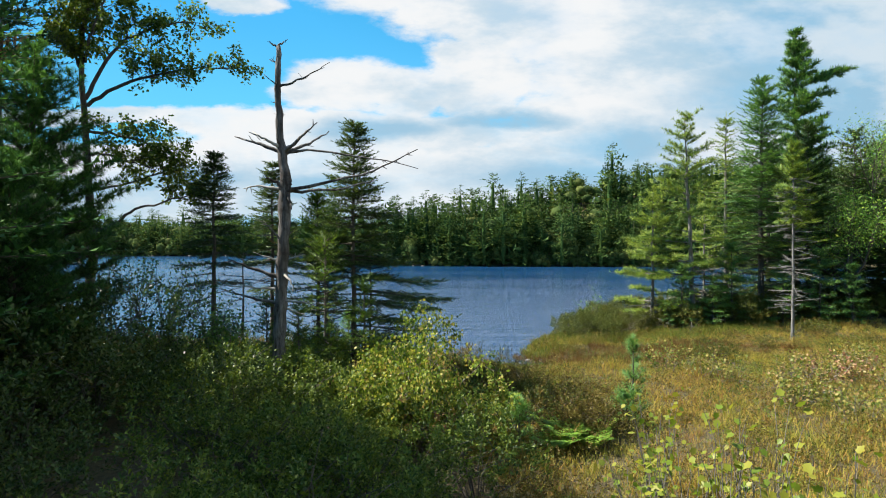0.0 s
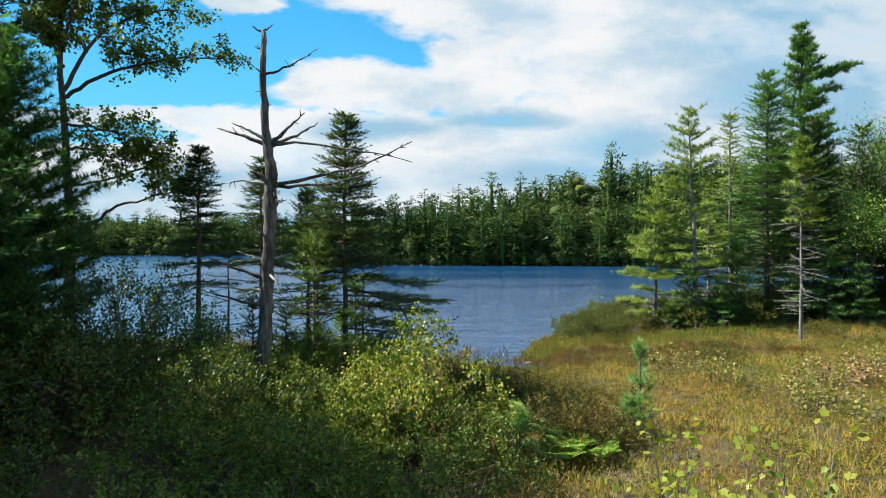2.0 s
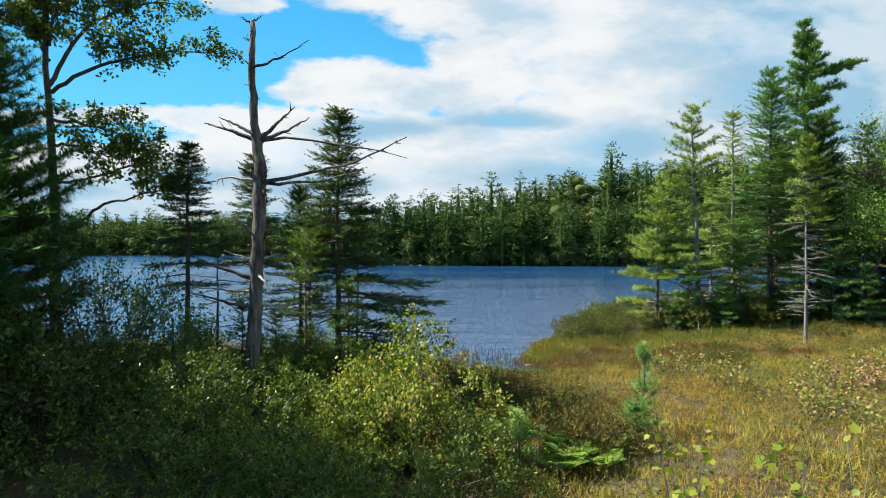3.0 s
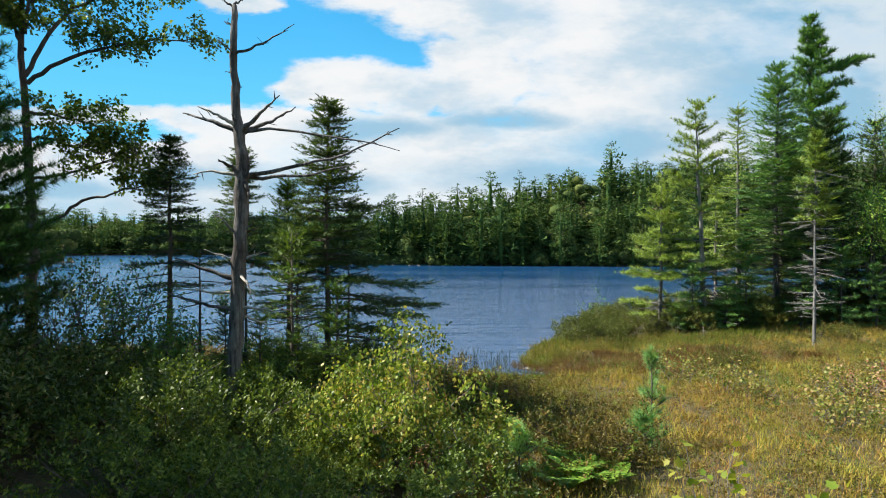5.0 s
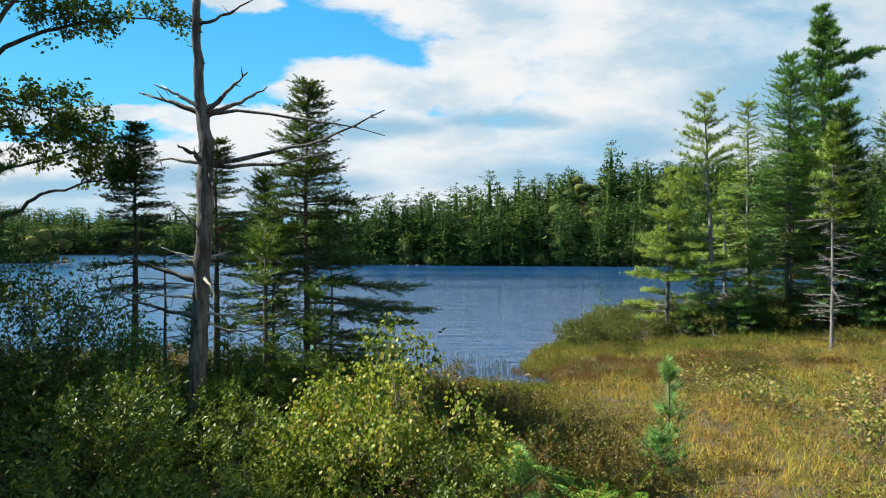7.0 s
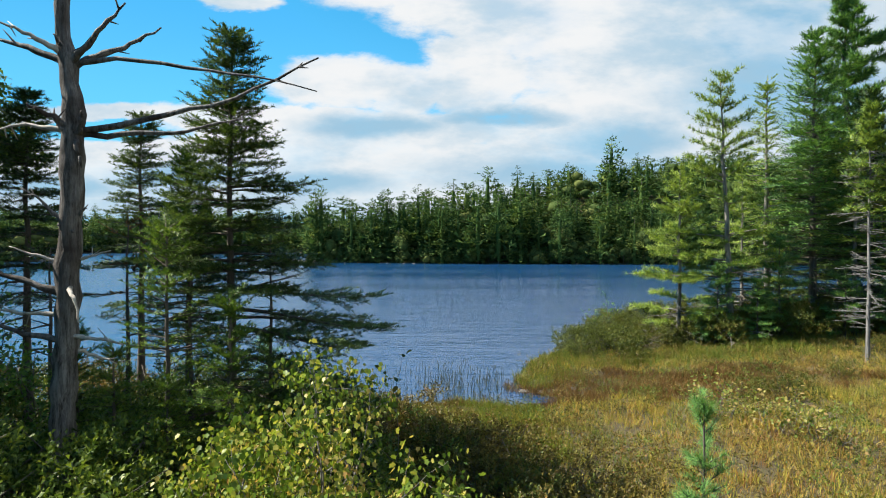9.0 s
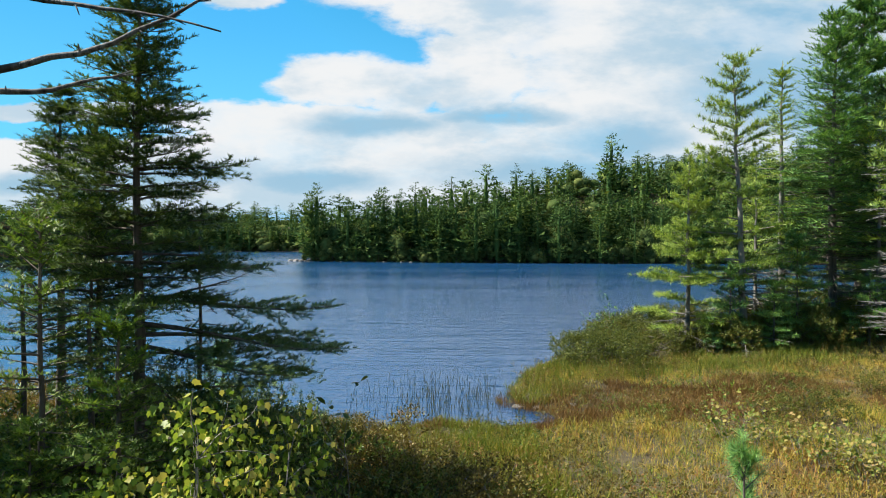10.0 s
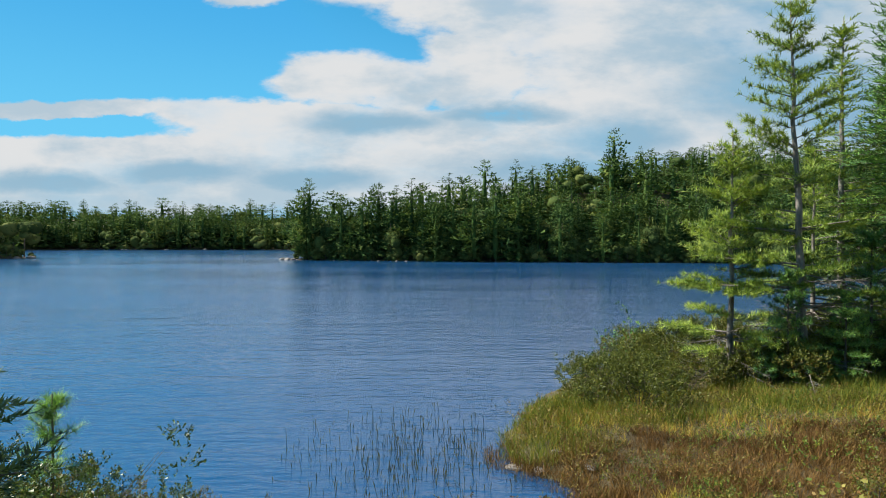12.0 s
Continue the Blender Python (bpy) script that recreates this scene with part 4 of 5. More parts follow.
m = conifer(R(31), 8.6 - at(9.0, 22.7), 1.7, 1.7, 24, 4, PINE_GOLD, bark=BARK_GREY, piece=TUFT_THIN, jit=0.2, twig=0.155, pack=0.5, droop=0.05, top_rise=0.75, low_rise=0.0, shape=0.52, trunk_r=0.10, lean=(-0.35, 0), gap=0.26, dead_low=50, dead_len=1.4, side_step=0.14, up=0.45,
            extra=((1.9, 3.2, 3.0, 0.05), (2.4, 3.3, 2.3, 0.1), (3.1, 3.0, 2.4, 0.1)))
stand_tree("pine_tree", m, 9.3, 22.7, "open yellow-green white pine with long low boughs", "pine tree")
m = conifer(R(32), 9.0 - at(11.5, 24.8), 2.0, 1.15, 30, 4, PINE_GOLD, bark=BARK_GREY, jit=0.16, twig=0.24, droop=0.25, top_rise=0.5, low_rise=-0.05, shape=0.6, trunk_r=0.11, gap=0.2, dead_low=50, dead_len=1.2, side_step=0.17)
stand_tree("spruce_tree", m, 11.5, 24.8, "tall yellow-green spruce with bare twigs inside", "spruce tree")
m = conifer(R(33), 10.1 - at(11.95, 22.9), 2.4, 1.45, 36, 6, PINE, jit=0.10, twig=0.28, droop=0.2, top_rise=0.6, low_rise=-0.05, shape=0.6, trunk_r=0.12, gap=0.10, dead_low=40, dead_len=1.2, side_step=0.16)
stand_tree("spruce_tree", m, 12.3, 23.6, "tall dark green spruce standing in the group", "spruce tree")
m = conifer(R(34), 13.6 - at(16.2, 28), 3.0, 2.0, 24, 6, PINE, piece=TUFT_SOFT, jit=0.12, twig=0.26, pack=0.5, droop=-0.10, top_rise=0.75, low_rise=0.05, shape=0.68, trunk_r=0.2, gap=0.10, dead_low=12, side_step=0.22, up=0.6,
            extra=((10.2, 0.0, 2.5, 0.30), (10.3, 0.15, 2.2, 0.35), (9.6, 0.1, 2.0, 0.2)))
stand_tree("pine_tree", m, 16.2, 28.0, "tallest white pine with upswept dark green boughs", "pine tree")
m = conifer(R(35), 5.9 - at(7.6, 22.6), 0.8, 1.7, 18, 4, PINE_GOLD, bark=BARK_GREY, piece=TUFT_THIN, jit=0.18, twig=0.155, pack=0.5, droop=0.05, top_rise=0.7, low_rise=0.02, shape=0.6, trunk_r=0.07, gap=0.18, dead_low=50, dead_len=1.3, side_step=0.13, up=0.4)
stand_tree("pine_tree", m, 7.9, 23.0, "bushy yellow-green young pine at the water's edge", "pine tree")
m = conifer(R(36), 5.0, 1.1, 1.5, 15, 4, PINE_GOLD, bark=BARK_GREY, piece=TUFT_THIN, twig=0.155, jit=0.2, droop=0.05, shape=0.6, trunk_r=0.06, gap=0.22, dead_low=44, dead_len=1.3, side_step=0.14)
stand_tree("pine_tree", m, 10.2, 23.8, "bushy yellow-green young pine in the group", "pine tree")
m = conifer(R(37), 6.3, 1.6, 1.5, 16, 5, PINE_GOLD, bark=BARK_GREY, twig=0.23, droop=0.2, shape=0.6, trunk_r=0.07, gap=0.22, dead_low=44, dead_len=1.1, side_step=0.17)
stand_tree("spruce_tree", m, 13.2, 23.0, "yellow-green spruce with thin lower twigs", "spruce tree")
m = conifer(R(38), 7.4, 0.5, 2.0, 26, 6, FIR, twig=0.26, droop=0.25, shape=0.7, trunk_r=0.1, gap=0.1, dead_low=10, side_step=0.18)
stand_tree("spruce_tree", m, 16.6, 24.6, "broad dark spruce behind the bare young tree", "spruce tree")
stand_tree("spruce_tree", m, 19.6, 27.4, "broad dark spruce at the edge of the woods", "spruce tree", 2.0)
stand_tree("spruce_tree", m, 14.4, 27.0, "broad dark spruce deep in the group", "spruce tree", 4.0)
stand_tree("spruce_tree", m, 14.3, 23.9, "broad dark spruce deep in the group", "spruce tree", 5.0)
stand_tree("spruce_tree", m, 18.6, 25.0, "broad dark spruce at the edge of the woods", "spruce tree", 1.0)
young = conifer(R(40), 3.2, 0.25, 1.05, 12, 5, PINE, piece=TUFT_THIN, twig=0.17, jit=0.1, droop=0.08, shape=0.6, trunk_r=0.035, gap=0.2, dead_low=5, dead_len=0.6, side_step=0.13)
for i, (x, y, s) in enumerate(((8.7, 22.2, 0.75), (10.7, 22.6, 0.95), (12.4, 22.2, 0.7), (9.7, 21.9, 0.6), (13.6, 22.0, 0.85), (14.6, 21.7, 0.7))):
    plant("pine_tree", young, (x, y, at(x, y)), "low bushy young pine under taller trees", "pine tree", "trees on the point", i * 1.9, s)
# the bare young tree with a live top
m = conifer(R(39), 6.4, 3.9, 0.6, 13, 4, PINE_GOLD, bark=DEAD_TWIG, piece=TUFT_SOFT, twig=0.18, droop=0.05, shape=0.6, trunk_r=0.045, gap=0.10, dead_low=110, dead_len=0.72, twiggy=46, side_step=0.13)
stand_tree("larch_tree", m, 11.37, 19.8, "half-dead grey young tree with a yellow-green top", "larch tree")
for i, (x, y, h) in enumerate(((17.3, 23.4, 9.4), (20.3, 24.6, 9.6), (15.2, 22.6, 5.2), (23.5, 26.5, 9.6), (18.3, 21.6, 5.4))):
    m = broadleaf(R(45 + i), [((0, 0, -0.2), (0.05, 0.0, 1), h * 0.5, 0.09), ((0, 0, h * 0.25), (-0.5, -0.2, 0.8), h * 0.36, 0.05), ((0, 0, h * 0.3), (0.5, -0.1, 0.8), h * 0.36, 0.05), ((0, 0, h * 0.36), (0.0, 0.5, 0.8), h * 0.34, 0.05)],
                  BIRCH, 0.08, 10, 2, 5, BARK, LEAFLET, 0.55, 0.15, 0.24, 0.25)
    stand_tree("birch_tree", m, x, y, "leafy light green birch at the edge of the meadow", "birch tree")


# ---- woods across the lake ----
def ragged(pile, r, line, sides, tip=0.25):
    """A closed ragged body of turned rings (height, radius) whose corners stand in and out."""
    v = [(0, 0, line[0][0])]
    for z, q in line:
        for k in range(sides):
            a, s = (k + r.uniform(-0.35, 0.35)) * 6.283 / sides, q * r.uniform(0.72, 1.28)
            v.append((math.cos(a) * s, math.sin(a) * s, z + r.uniform(-0.22, 0.22) * q))
    v.append((0, 0, line[-1][0] + tip))
    t, top = [], len(v) - 1
    for i in range(len(line) - 1):
        for k in range(sides):
            a, b = 1 + i * sides + k, 1 + i * sides + (k + 1) % sides
            t += [(a, b, b + sides), (a, b + sides, a + sides)]
    for k in range(sides):
        a, b = 1 + (len(line) - 1) * sides + k, 1 + (len(line) - 1) * sides + (k + 1) % sides
        t.append((a, b, top))
    pile.add(np.array(v), np.array(t))


def far_conifer(r, H, base, radius, shape, plates=False, fine=1.0):
    """A ragged crown: tiers of jagged boughs round a thin dark core, pointed or, with plates, layered and open like a white pine."""
    trunk, crown = Pile(), Pile()
    trunk.tube([(0, 0, -0.3), (0, 0, H * 0.5), (0, 0, H * 0.97)], [0.11, 0.06, 0.02], 4, False)
    line = [(base + (H - base) * f, (radius * (1 - f) ** shape * min(1, 0.6 + f * 3)) * (0.15 if plates else 0.18) + 0.02) for f in np.arange(9) / 10.4]
    ragged(crown, r, line, 7, H * 0.05)
    tiers, per = (int(13 * fine), int(12 * fine)) if plates else (int(24 * fine), int(8 * fine))
    f = np.repeat((np.arange(tiers) + r.uniform(-0.35, 0.35, tiers)) / tiers, per)
    long_side = np.repeat(r.uniform(0.65, 1.25, tiers), per)
    k = len(f)
    f = np.clip(f + r.uniform(-0.015, 0.015, k), 0, 0.97)
    az = r.uniform(0, 6.28, k)
    lop = 1 + 0.25 * np.cos(az - r.uniform(0, 6.28))
    rad = (radius * (1 - f) ** shape * np.minimum(1, 0.6 + f * 3) * long_side * lop + 0.10) * r.uniform(0.6, 1.2, k)
    start = r.uniform(0.15, 0.62, k)
    P = np.stack((np.cos(az) * rad * start, np.sin(az) * rad * start, base + (H - base) * f + 0.12 * rad), 1)
    lift = (-0.12 if plates else -0.48) + 0.75 * f + r.normal(0, 0.18, k)
    out = np.stack((np.cos(az + r.normal(0, 0.3, k)), np.sin(az + r.normal(0, 0.3, k)), lift), 1)
    N = np.stack((0.8 * np.cos(az), 0.8 * np.sin(az), np.full(k, 0.8)), 1) + r.normal(0, 0.30, (k, 3))
    crown.scatter(FAR_SPRAY, P, out, N, (rad * (1 - start) * 1.25 + 0.26) / fine ** 0.7)
    crown.scatter(FAR_SPRAY, [(0, 0, H * 0.90), (0, 0, H * 0.94)], [(0.1, 0, 1), (-0.1, 0, 1)], [(1, 0, 0), (0, 1, 0)], H * 0.04)
    return dict(trunk=trunk.mesh("trunk", BARK, True), crown=crown.mesh("crown", WOODS))


def far_broadleaf(r, H, radius, n):
    trunk, crown = Pile(), Pile()
    trunk.tube([(0, 0, -0.3), (0.1, 0, H * 0.4), (0, 0, H * 0.8)], [0.12, 0.08, 0.02], 4, False)
    P, D, N, S = [], [], [], []
    puffs = [(r.uniform(-0.5, 0.5) * radius, r.uniform(-0.5, 0.5) * radius, r.uniform(0.12, 0.8) * H, r.uniform(0.45, 0.7) * radius) for _ in range(6)]
    for x, y, z, q in puffs:
        core = Pile()
        ragged(core, r, [(q * math.sin(a) * 0.7, q * math.cos(a) * 0.6) for a in (-1.2, -0.5, 0.3, 1.0)], 6)
        crown.add(np.concatenate(core.v) + (x, y, z), np.concatenate(core.t))
    for k in range(n):
        x, y, z, q = puffs[k % 6]
        d = unit(r.normal(0, 1, 3) + (0, 0, 0.3))
        P.append((x, y, z) + d * q * r.uniform(0.6, 1.15) * (1, 1, 1.2))
        D.append(r.normal(0, 1, 3)), N.append(d + r.normal(0, 0.4, 3)), S.append(r.uniform(0.3, 0.6))
    crown.scatter(TRILEAF, P, D, N, S)
    return dict(trunk=trunk.mesh("trunk", BARK, True), crown=crown.mesh("crown", WOODS_DECID))


def far_trees(fine=1.0):
    kinds = [far_conifer(R(100 + i), 11.5 + 0.7 * i, 0.2, 2.9 + 0.4 * (i % 3), 0.78 + 0.10 * (i % 3), False, fine) for i in range(4)]
    kinds += [far_conifer(R(110 + i), 12.5 + 0.8 * i, 0.6, 3.4, 0.6, True, fine) for i in range(3)]
    kinds += [far_broadleaf(R(120 + i), 10.0, 3.4, int(440 * fine ** 2)) for i in range(2)]
    return kinds


KINDS, KINDS_MID, KINDS_FAR = far_trees(1.45), far_trees(0.95), far_trees(0.66)


def arrays(me):
    v = np.empty(len(me.vertices) * 3, np.float32)
    me.vertices.foreach_get("co", v)
    t = np.empty(len(me.polygons) * 3, np.int32)
    me.loops.foreach_get("vertex_index", t)
    return v.reshape(-1, 3), t.reshape(-1, 3)


CROWNS = [[arrays(k["crown"]) for k in kinds] for kinds in (KINDS, KINDS_MID, KINDS_FAR)]
TRUNKS = [arrays(k["trunk"]) for k in KINDS]


def woods(name, spots, label):
    """A wood nobody could count: crowns and trunks joined."""
    needles, leaves, trunks = Pile(), Pile(), Pile()
    for x, y, k, s, tu, slim in spots:
        c, d = math.cos(tu) * s * slim, math.sin(tu) * s * slim
        M = np.array(((c, d, 0), (-d, c, 0), (0, 0, s)))
        o = np.array((x, y, at(x, y) - 0.1))
        v, t = CROWNS[(y > 112) + (y > 134)][k]
        (leaves if k >= 7 else needles).add(v @ M + o, t)
        v, t = TRUNKS[k]
        trunks.add(v @ M + o, t)
    ob = new(name)
    tagged(ob, label, "woods", kind="stuff")
    part("crowns", needles.mesh("crowns", WOODS), ob)
    if leaves.v:
        part("leaves", leaves.mesh("leaves", WOODS_DECID), ob)
    part("trunks", trunks.mesh("trunks", BARK), ob)


def spots_in(rng, x0, x1, y0, y1, step, poly, lo, hi, mix, size):
    out = []
    for x in np.arange(x0, x1, step):
        for y in np.arange(y0, y1, step):
            px, py = x + rng.uniform(-0.5, 0.5) * step, y + rng.uniform(-0.5, 0.5) * step
            s = float(signed_distance(poly, np.array([px]), np.array([py]))[0])
            if lo < s < hi:
                out.append((px, py, int(rng.choice(9, p=mix)), rng.uniform(*size) * (1.12 - 0.12 * float(ease(px, 0, 30))), rng.uniform(0, 6.28), rng.uniform(1.1, 1.75)))
    return out


rng = R(200)
MIX = np.array((0.10, 0.10, 0.09, 0.09, 0.13, 0.13, 0.12, 0.12, 0.12))
MIX = MIX / MIX.sum()
SHOREMIX = np.array((0.10, 0.10, 0.10, 0.1, 0.13, 0.13, 0.10, 0.12, 0.12))
SHOREMIX = SHOREMIX / SHOREMIX.sum()
low_row = [(x, float(np.interp(x, [p[0] for p in ISLAND_SHORE[:6]], [p[1] for p in ISLAND_SHORE[:6]])) + rng.uniform(0.1, 1.3), 7 + int(rng.integers(2)), rng.uniform(0.16, 0.34), rng.uniform(0, 6), 1.4) for x in np.arange(-22.5, 60, 0.8)]
front_row = spots_in(rng, -24, 62, 94, 116, 2.3, ISLAND_SHORE, -0.2, 3.2, SHOREMIX, (0.35, 0.9))
for x, y, k, s, tu, slim in front_row:
    plant("shore_tree", KINDS[k], (x, y, at(x, y) - 0.1), "green tree at the waterline of the far woods" if k < 7 else "leafy grey-green bush at the far waterline", "tree", "trees on the far shore", tu, s)
woods("far_woods", low_row + spots_in(rng, -26, 100, 92, 175, 3.3, ISLAND_SHORE, 2.5, 24, MIX, (0.46, 0.80)) + spots_in(rng, -20, 120, 100, 190, 3.9, ISLAND_SHORE, 24, 46, MIX, (0.5, 0.74)) + [(35.5, 128.0, 5, 0.98, 1.0, 1.0), (16.5, 128.5, 1, 0.92, 0.4, 1.0)], "dense green mixed woods on the headland across the lake")
far_low = [(x, 195.0 + rng.uniform(-0.5, 2.0), 7 + int(rng.integers(2)), rng.uniform(0.2, 0.4), rng.uniform(0, 6), 1.5) for x in np.arange(-112, 4, 1.5)]
woods("far_woods", far_low + spots_in(rng, -185, 70, 185, 240, 3.3, FAR_SHORE, 0.3, 12, MIX, (0.5, 0.85)) + spots_in(rng, -190, 80, 190, 260, 5.0, FAR_SHORE, 12, 40, MIX, (0.65, 0.9)), "dark conifer woods along the farthest shore")
woods("far_woods", spots_in(rng, -130, -60, 100, 135, 3.4, FAR_SHORE, 1.0, 20, MIX, (0.5, 0.8)) + [(x, float(np.interp(-x, (69, 72, 100), (117, 113.8, 106))) + rng.uniform(0, 1.5), 7 + int(rng.integers(2)), rng.uniform(0.15, 0.3), 0.0, 1.5) for x in np.arange(-95, -69, 0.9)], "dark conifer woods on a low headland")


# ---- stones ----
def stone_mesh(seed):
    r = R(seed)
    bm = bmesh.new()
    bmesh.ops.create_icosphere(bm, subdivisions=2, radius=0.5)
    off = Vector(r.uniform(-50, 50, 3))
    for v in bm.verts:
        n = noise.noise(v.co * 1.6 + off) * 0.35 + noise.noise(v.co * 4 + off) * 0.08
        v.co *= 1 + n
        v.co.z *= 0.6
        v.co.z = max(v.co.z, -0.2)
    me = bpy.data.meshes.new("stone")
    bm.to_mesh(me)
    bm.free()
    me.materials.append(STONE)
    return me


STONES = [stone_mesh(300 + i) for i in range(5)]


def stone(i, x, y, s, label, group, z=None):
    ob = new("stone", STONES[i % 5])
    ob.matrix_basis = Matrix.LocRotScale((x, y, (max(at(x, y), -0.05) if z is None else z) - (0.06 * s if z is None else 0.0)), Euler((0, 0, i * 1.7)), (s, s * 0.8, s * (0.55 if z is None else 1.0)))
    tagged(ob, label, "stone", group)


for i in range(22):
    u = rng.uniform(0, 1) ** 1.4
    x = -23.6 + 52 * u
    y = float(np.interp(x, [p[0] for p in ISLAND_SHORE[:6]], [p[1] for p in ISLAND_SHORE[:6]])) - rng.uniform(-0.2, 0.6)
    stone(i, x, y, rng.uniform(0.25, 0.55), "pale granite boulder at the far waterline", "boulders on the far shore", 0.0)
for i in range(16):
    x = rng.uniform(-120, -42)
    stone(i, x, 193.5 + rng.uniform(-1, 0.5), rng.uniform(0.6, 1.5), "pale boulder along the wooded lake shore", "boulders along the lake shore", 0.0)
for i, (x, y, s) in enumerate(((-69.5, 116.5, 1.6), (-71, 115, 1.3), (-24.3, 110.8, 1.2), (-23.4, 110.5, 1.6), (-22.5, 110.3, 1.1))):
    stone(i, x, y, s, "grey boulder at the tip of a headland", "boulders on the far shore", 0.0)
for i, (x, y, s) in enumerate(((2.75, 19.15, 0.34), (3.05, 18.95, 0.28), (2.5, 19.5, 0.22), (2.45, 20.1, 0.20), (2.3, 18.9, 0.13), (3.75, 18.7, 0.22), (2.1, 20.6, 0.16), (3.4, 19.3, 0.2))):
    stone(i, x, y, s, "flat brown stone at the muddy water's edge", "stones in the cove")

# ---- shrubs of the near bank ----
LOW = [bush(R(400 + i), 0.85, 0.85, 3500, 0.040, SHRUB, TRILEAF) for i in range(4)]
LOW_SHADED = [bush(R(410 + i), 1.2, 1.0, 3000, 0.048, SHRUB_SHADED, TRILEAF) for i in range(3)]
LOW_BRONZE = [bush(R(420 + i), 0.6, 0.6, 2100, 0.036, SHRUB_BROWN, TRILEAF) for i in range(3)]
OLIVE = [bush(R(435 + i), 0.95, 0.85, 4000, 0.052, SHRUB_OLIVE, TRILEAF) for i in range(3)]
LOW_GREEN = [bush(R(425 + i), 0.6, 0.62, 2100, 0.038, SHRUB_OLIVE, TRILEAF) for i in range(2)]


def shrub(meshes, x, y, size, label, group):
    plant("shrub", meshes, (x, y, at(x, y)), label, "shrub", group, rng.uniform(0, 6.28), size)


def dist_near(x, y):
    return float(signed_distance(NEAR_SHORE, np.array([x]), np.array([y]))[0])


HEATH = {}


def heath(meshes, x, y, size):
    """Low growth too dense to count: gathered here, joined below."""
    for key in ("foliage",):
        v, t = arrays(meshes[key])
        a = rng.uniform(0, 6.28)
        c, s = math.cos(a) * size, math.sin(a) * size
        HEATH.setdefault(meshes[key].materials[0].name, (Pile(), meshes[key].materials[0]))[0].add(v @ np.array(((c, s, 0), (-s, c, 0), (0, 0, size))) + np.array((x, y, at(x, y))), t)


for x in np.arange(-9, 3.4, 0.72):
    for y in np.arange(2.2, 17.4, 0.72):
        px, py = x + rng.uniform(-0.3, 0.3), y + rng.uniform(-0.3, 0.3)
        d = dist_near(px, py)
        edge = 0.9 + 0.8 * ease(py, 11, 17) + 0.25 * math.sin(py * 1.9)
        if d < 0.25 or px > edge or abs(px) > 0.75 * (py + 2.5):
            continue
        if rng.random() < 0.12:
            continue
        # the shaded part of the bank takes the leaves coloured with shade
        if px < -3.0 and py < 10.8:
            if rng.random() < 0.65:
                shrub(LOW_SHADED[rng.integers(3)], px, py, rng.uniform(0.8, 1.25) + 0.8 * ease(-px, 4.3, 6.2) * ease(py, 5.5, 8), "green leafy shrub darkened by the shade of the bank", "shrubs on the shaded bank")
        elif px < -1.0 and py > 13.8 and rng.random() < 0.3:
            shrub(LOW_SHADED[rng.integers(3)], px, py, rng.uniform(0.6, 0.95), "shade-darkened green leafy shrub on the lip of the bank", "shrubs on the lip of the bank")
        elif d < 1.6 or px > edge - 0.7 or py > 13.8:
            heath((LOW_BRONZE + LOW_GREEN)[rng.integers(5)], px, py, rng.uniform(0.7, 1.15) * (1 - 0.55 * ease(py, 14.2, 15.6) * ease(px, -1.4, -0.2) + 0.35 * ease(py, 14.5, 16) * ease(-px, 1.2, 2.0)))
        else:
            shrub(LOW[rng.integers(4)], px, py, rng.uniform(0.6, 1.5), "dense green leafy shrub on the sunny bank", "shrubs on the sunny bank")
# the thick heath on the lip of the bank
for x in np.arange(-5.0, 0.0, 0.42):
    for y in np.arange(15.4, 17.2, 0.42):
        px, py = x + rng.uniform(-0.2, 0.2), y + rng.uniform(-0.2, 0.2)
        if dist_near(px, py) > 0.15:
            heath((LOW_BRONZE + LOW_GREEN)[rng.integers(5)], px, py, rng.uniform(0.6, 0.9) * (1 - 0.35 * float(ease(px, -1.2, 0))))
for px, py, sz in ((-3.0, 9.65, 1.6), (-2.45, 9.5, 1.5), (-3.5, 9.8, 1.55), (-2.0, 9.9, 1.35), (-2.7, 9.1, 1.25)):
    shrub(LOW[rng.integers(4)], px, py, sz, "dense green leafy shrub at the foot of the dead tree", "shrubs on the sunny bank")
# shrubs in the darkened leaves, standing in for shade on the lip
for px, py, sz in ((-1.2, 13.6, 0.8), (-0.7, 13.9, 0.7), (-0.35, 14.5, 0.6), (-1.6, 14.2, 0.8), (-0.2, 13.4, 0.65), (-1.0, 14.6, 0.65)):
    shrub(LOW_SHADED[rng.integers(3)], px, py, sz, "shade-darkened green leafy shrub on the lip of the bank", "shrubs on the lip of the bank")
# the belt of bronze mounds between the bank and the meadow
for k in range(26):
    f = (k + 0.5) / 26
    px, py = 0.3 + 2.4 * f + rng.uniform(-0.5, 0.4), 14.5 - 4.6 * f + rng.uniform(-0.6, 0.5)
    shrub((LOW_BRONZE + LOW_BRONZE + LOW_GREEN)[rng.integers(8)], px, py, rng.uniform(0.95, 1.45), "rounded bronze-leaved shrub between bank and meadow", "bronze shrubs by the meadow")
# lone shrubs out in the meadow
for px, py, sz in ((7.4, 16.5, 1.15), (6.8, 16.8, 0.9), (13.0, 20.6, 1.1), (12.2, 20.9, 0.9), (9.6, 18.2, 0.8)):
    shrub(LOW_GREEN[rng.integers(2)], px, py, sz, "rounded olive shrub standing in the meadow", "shrubs in the meadow")
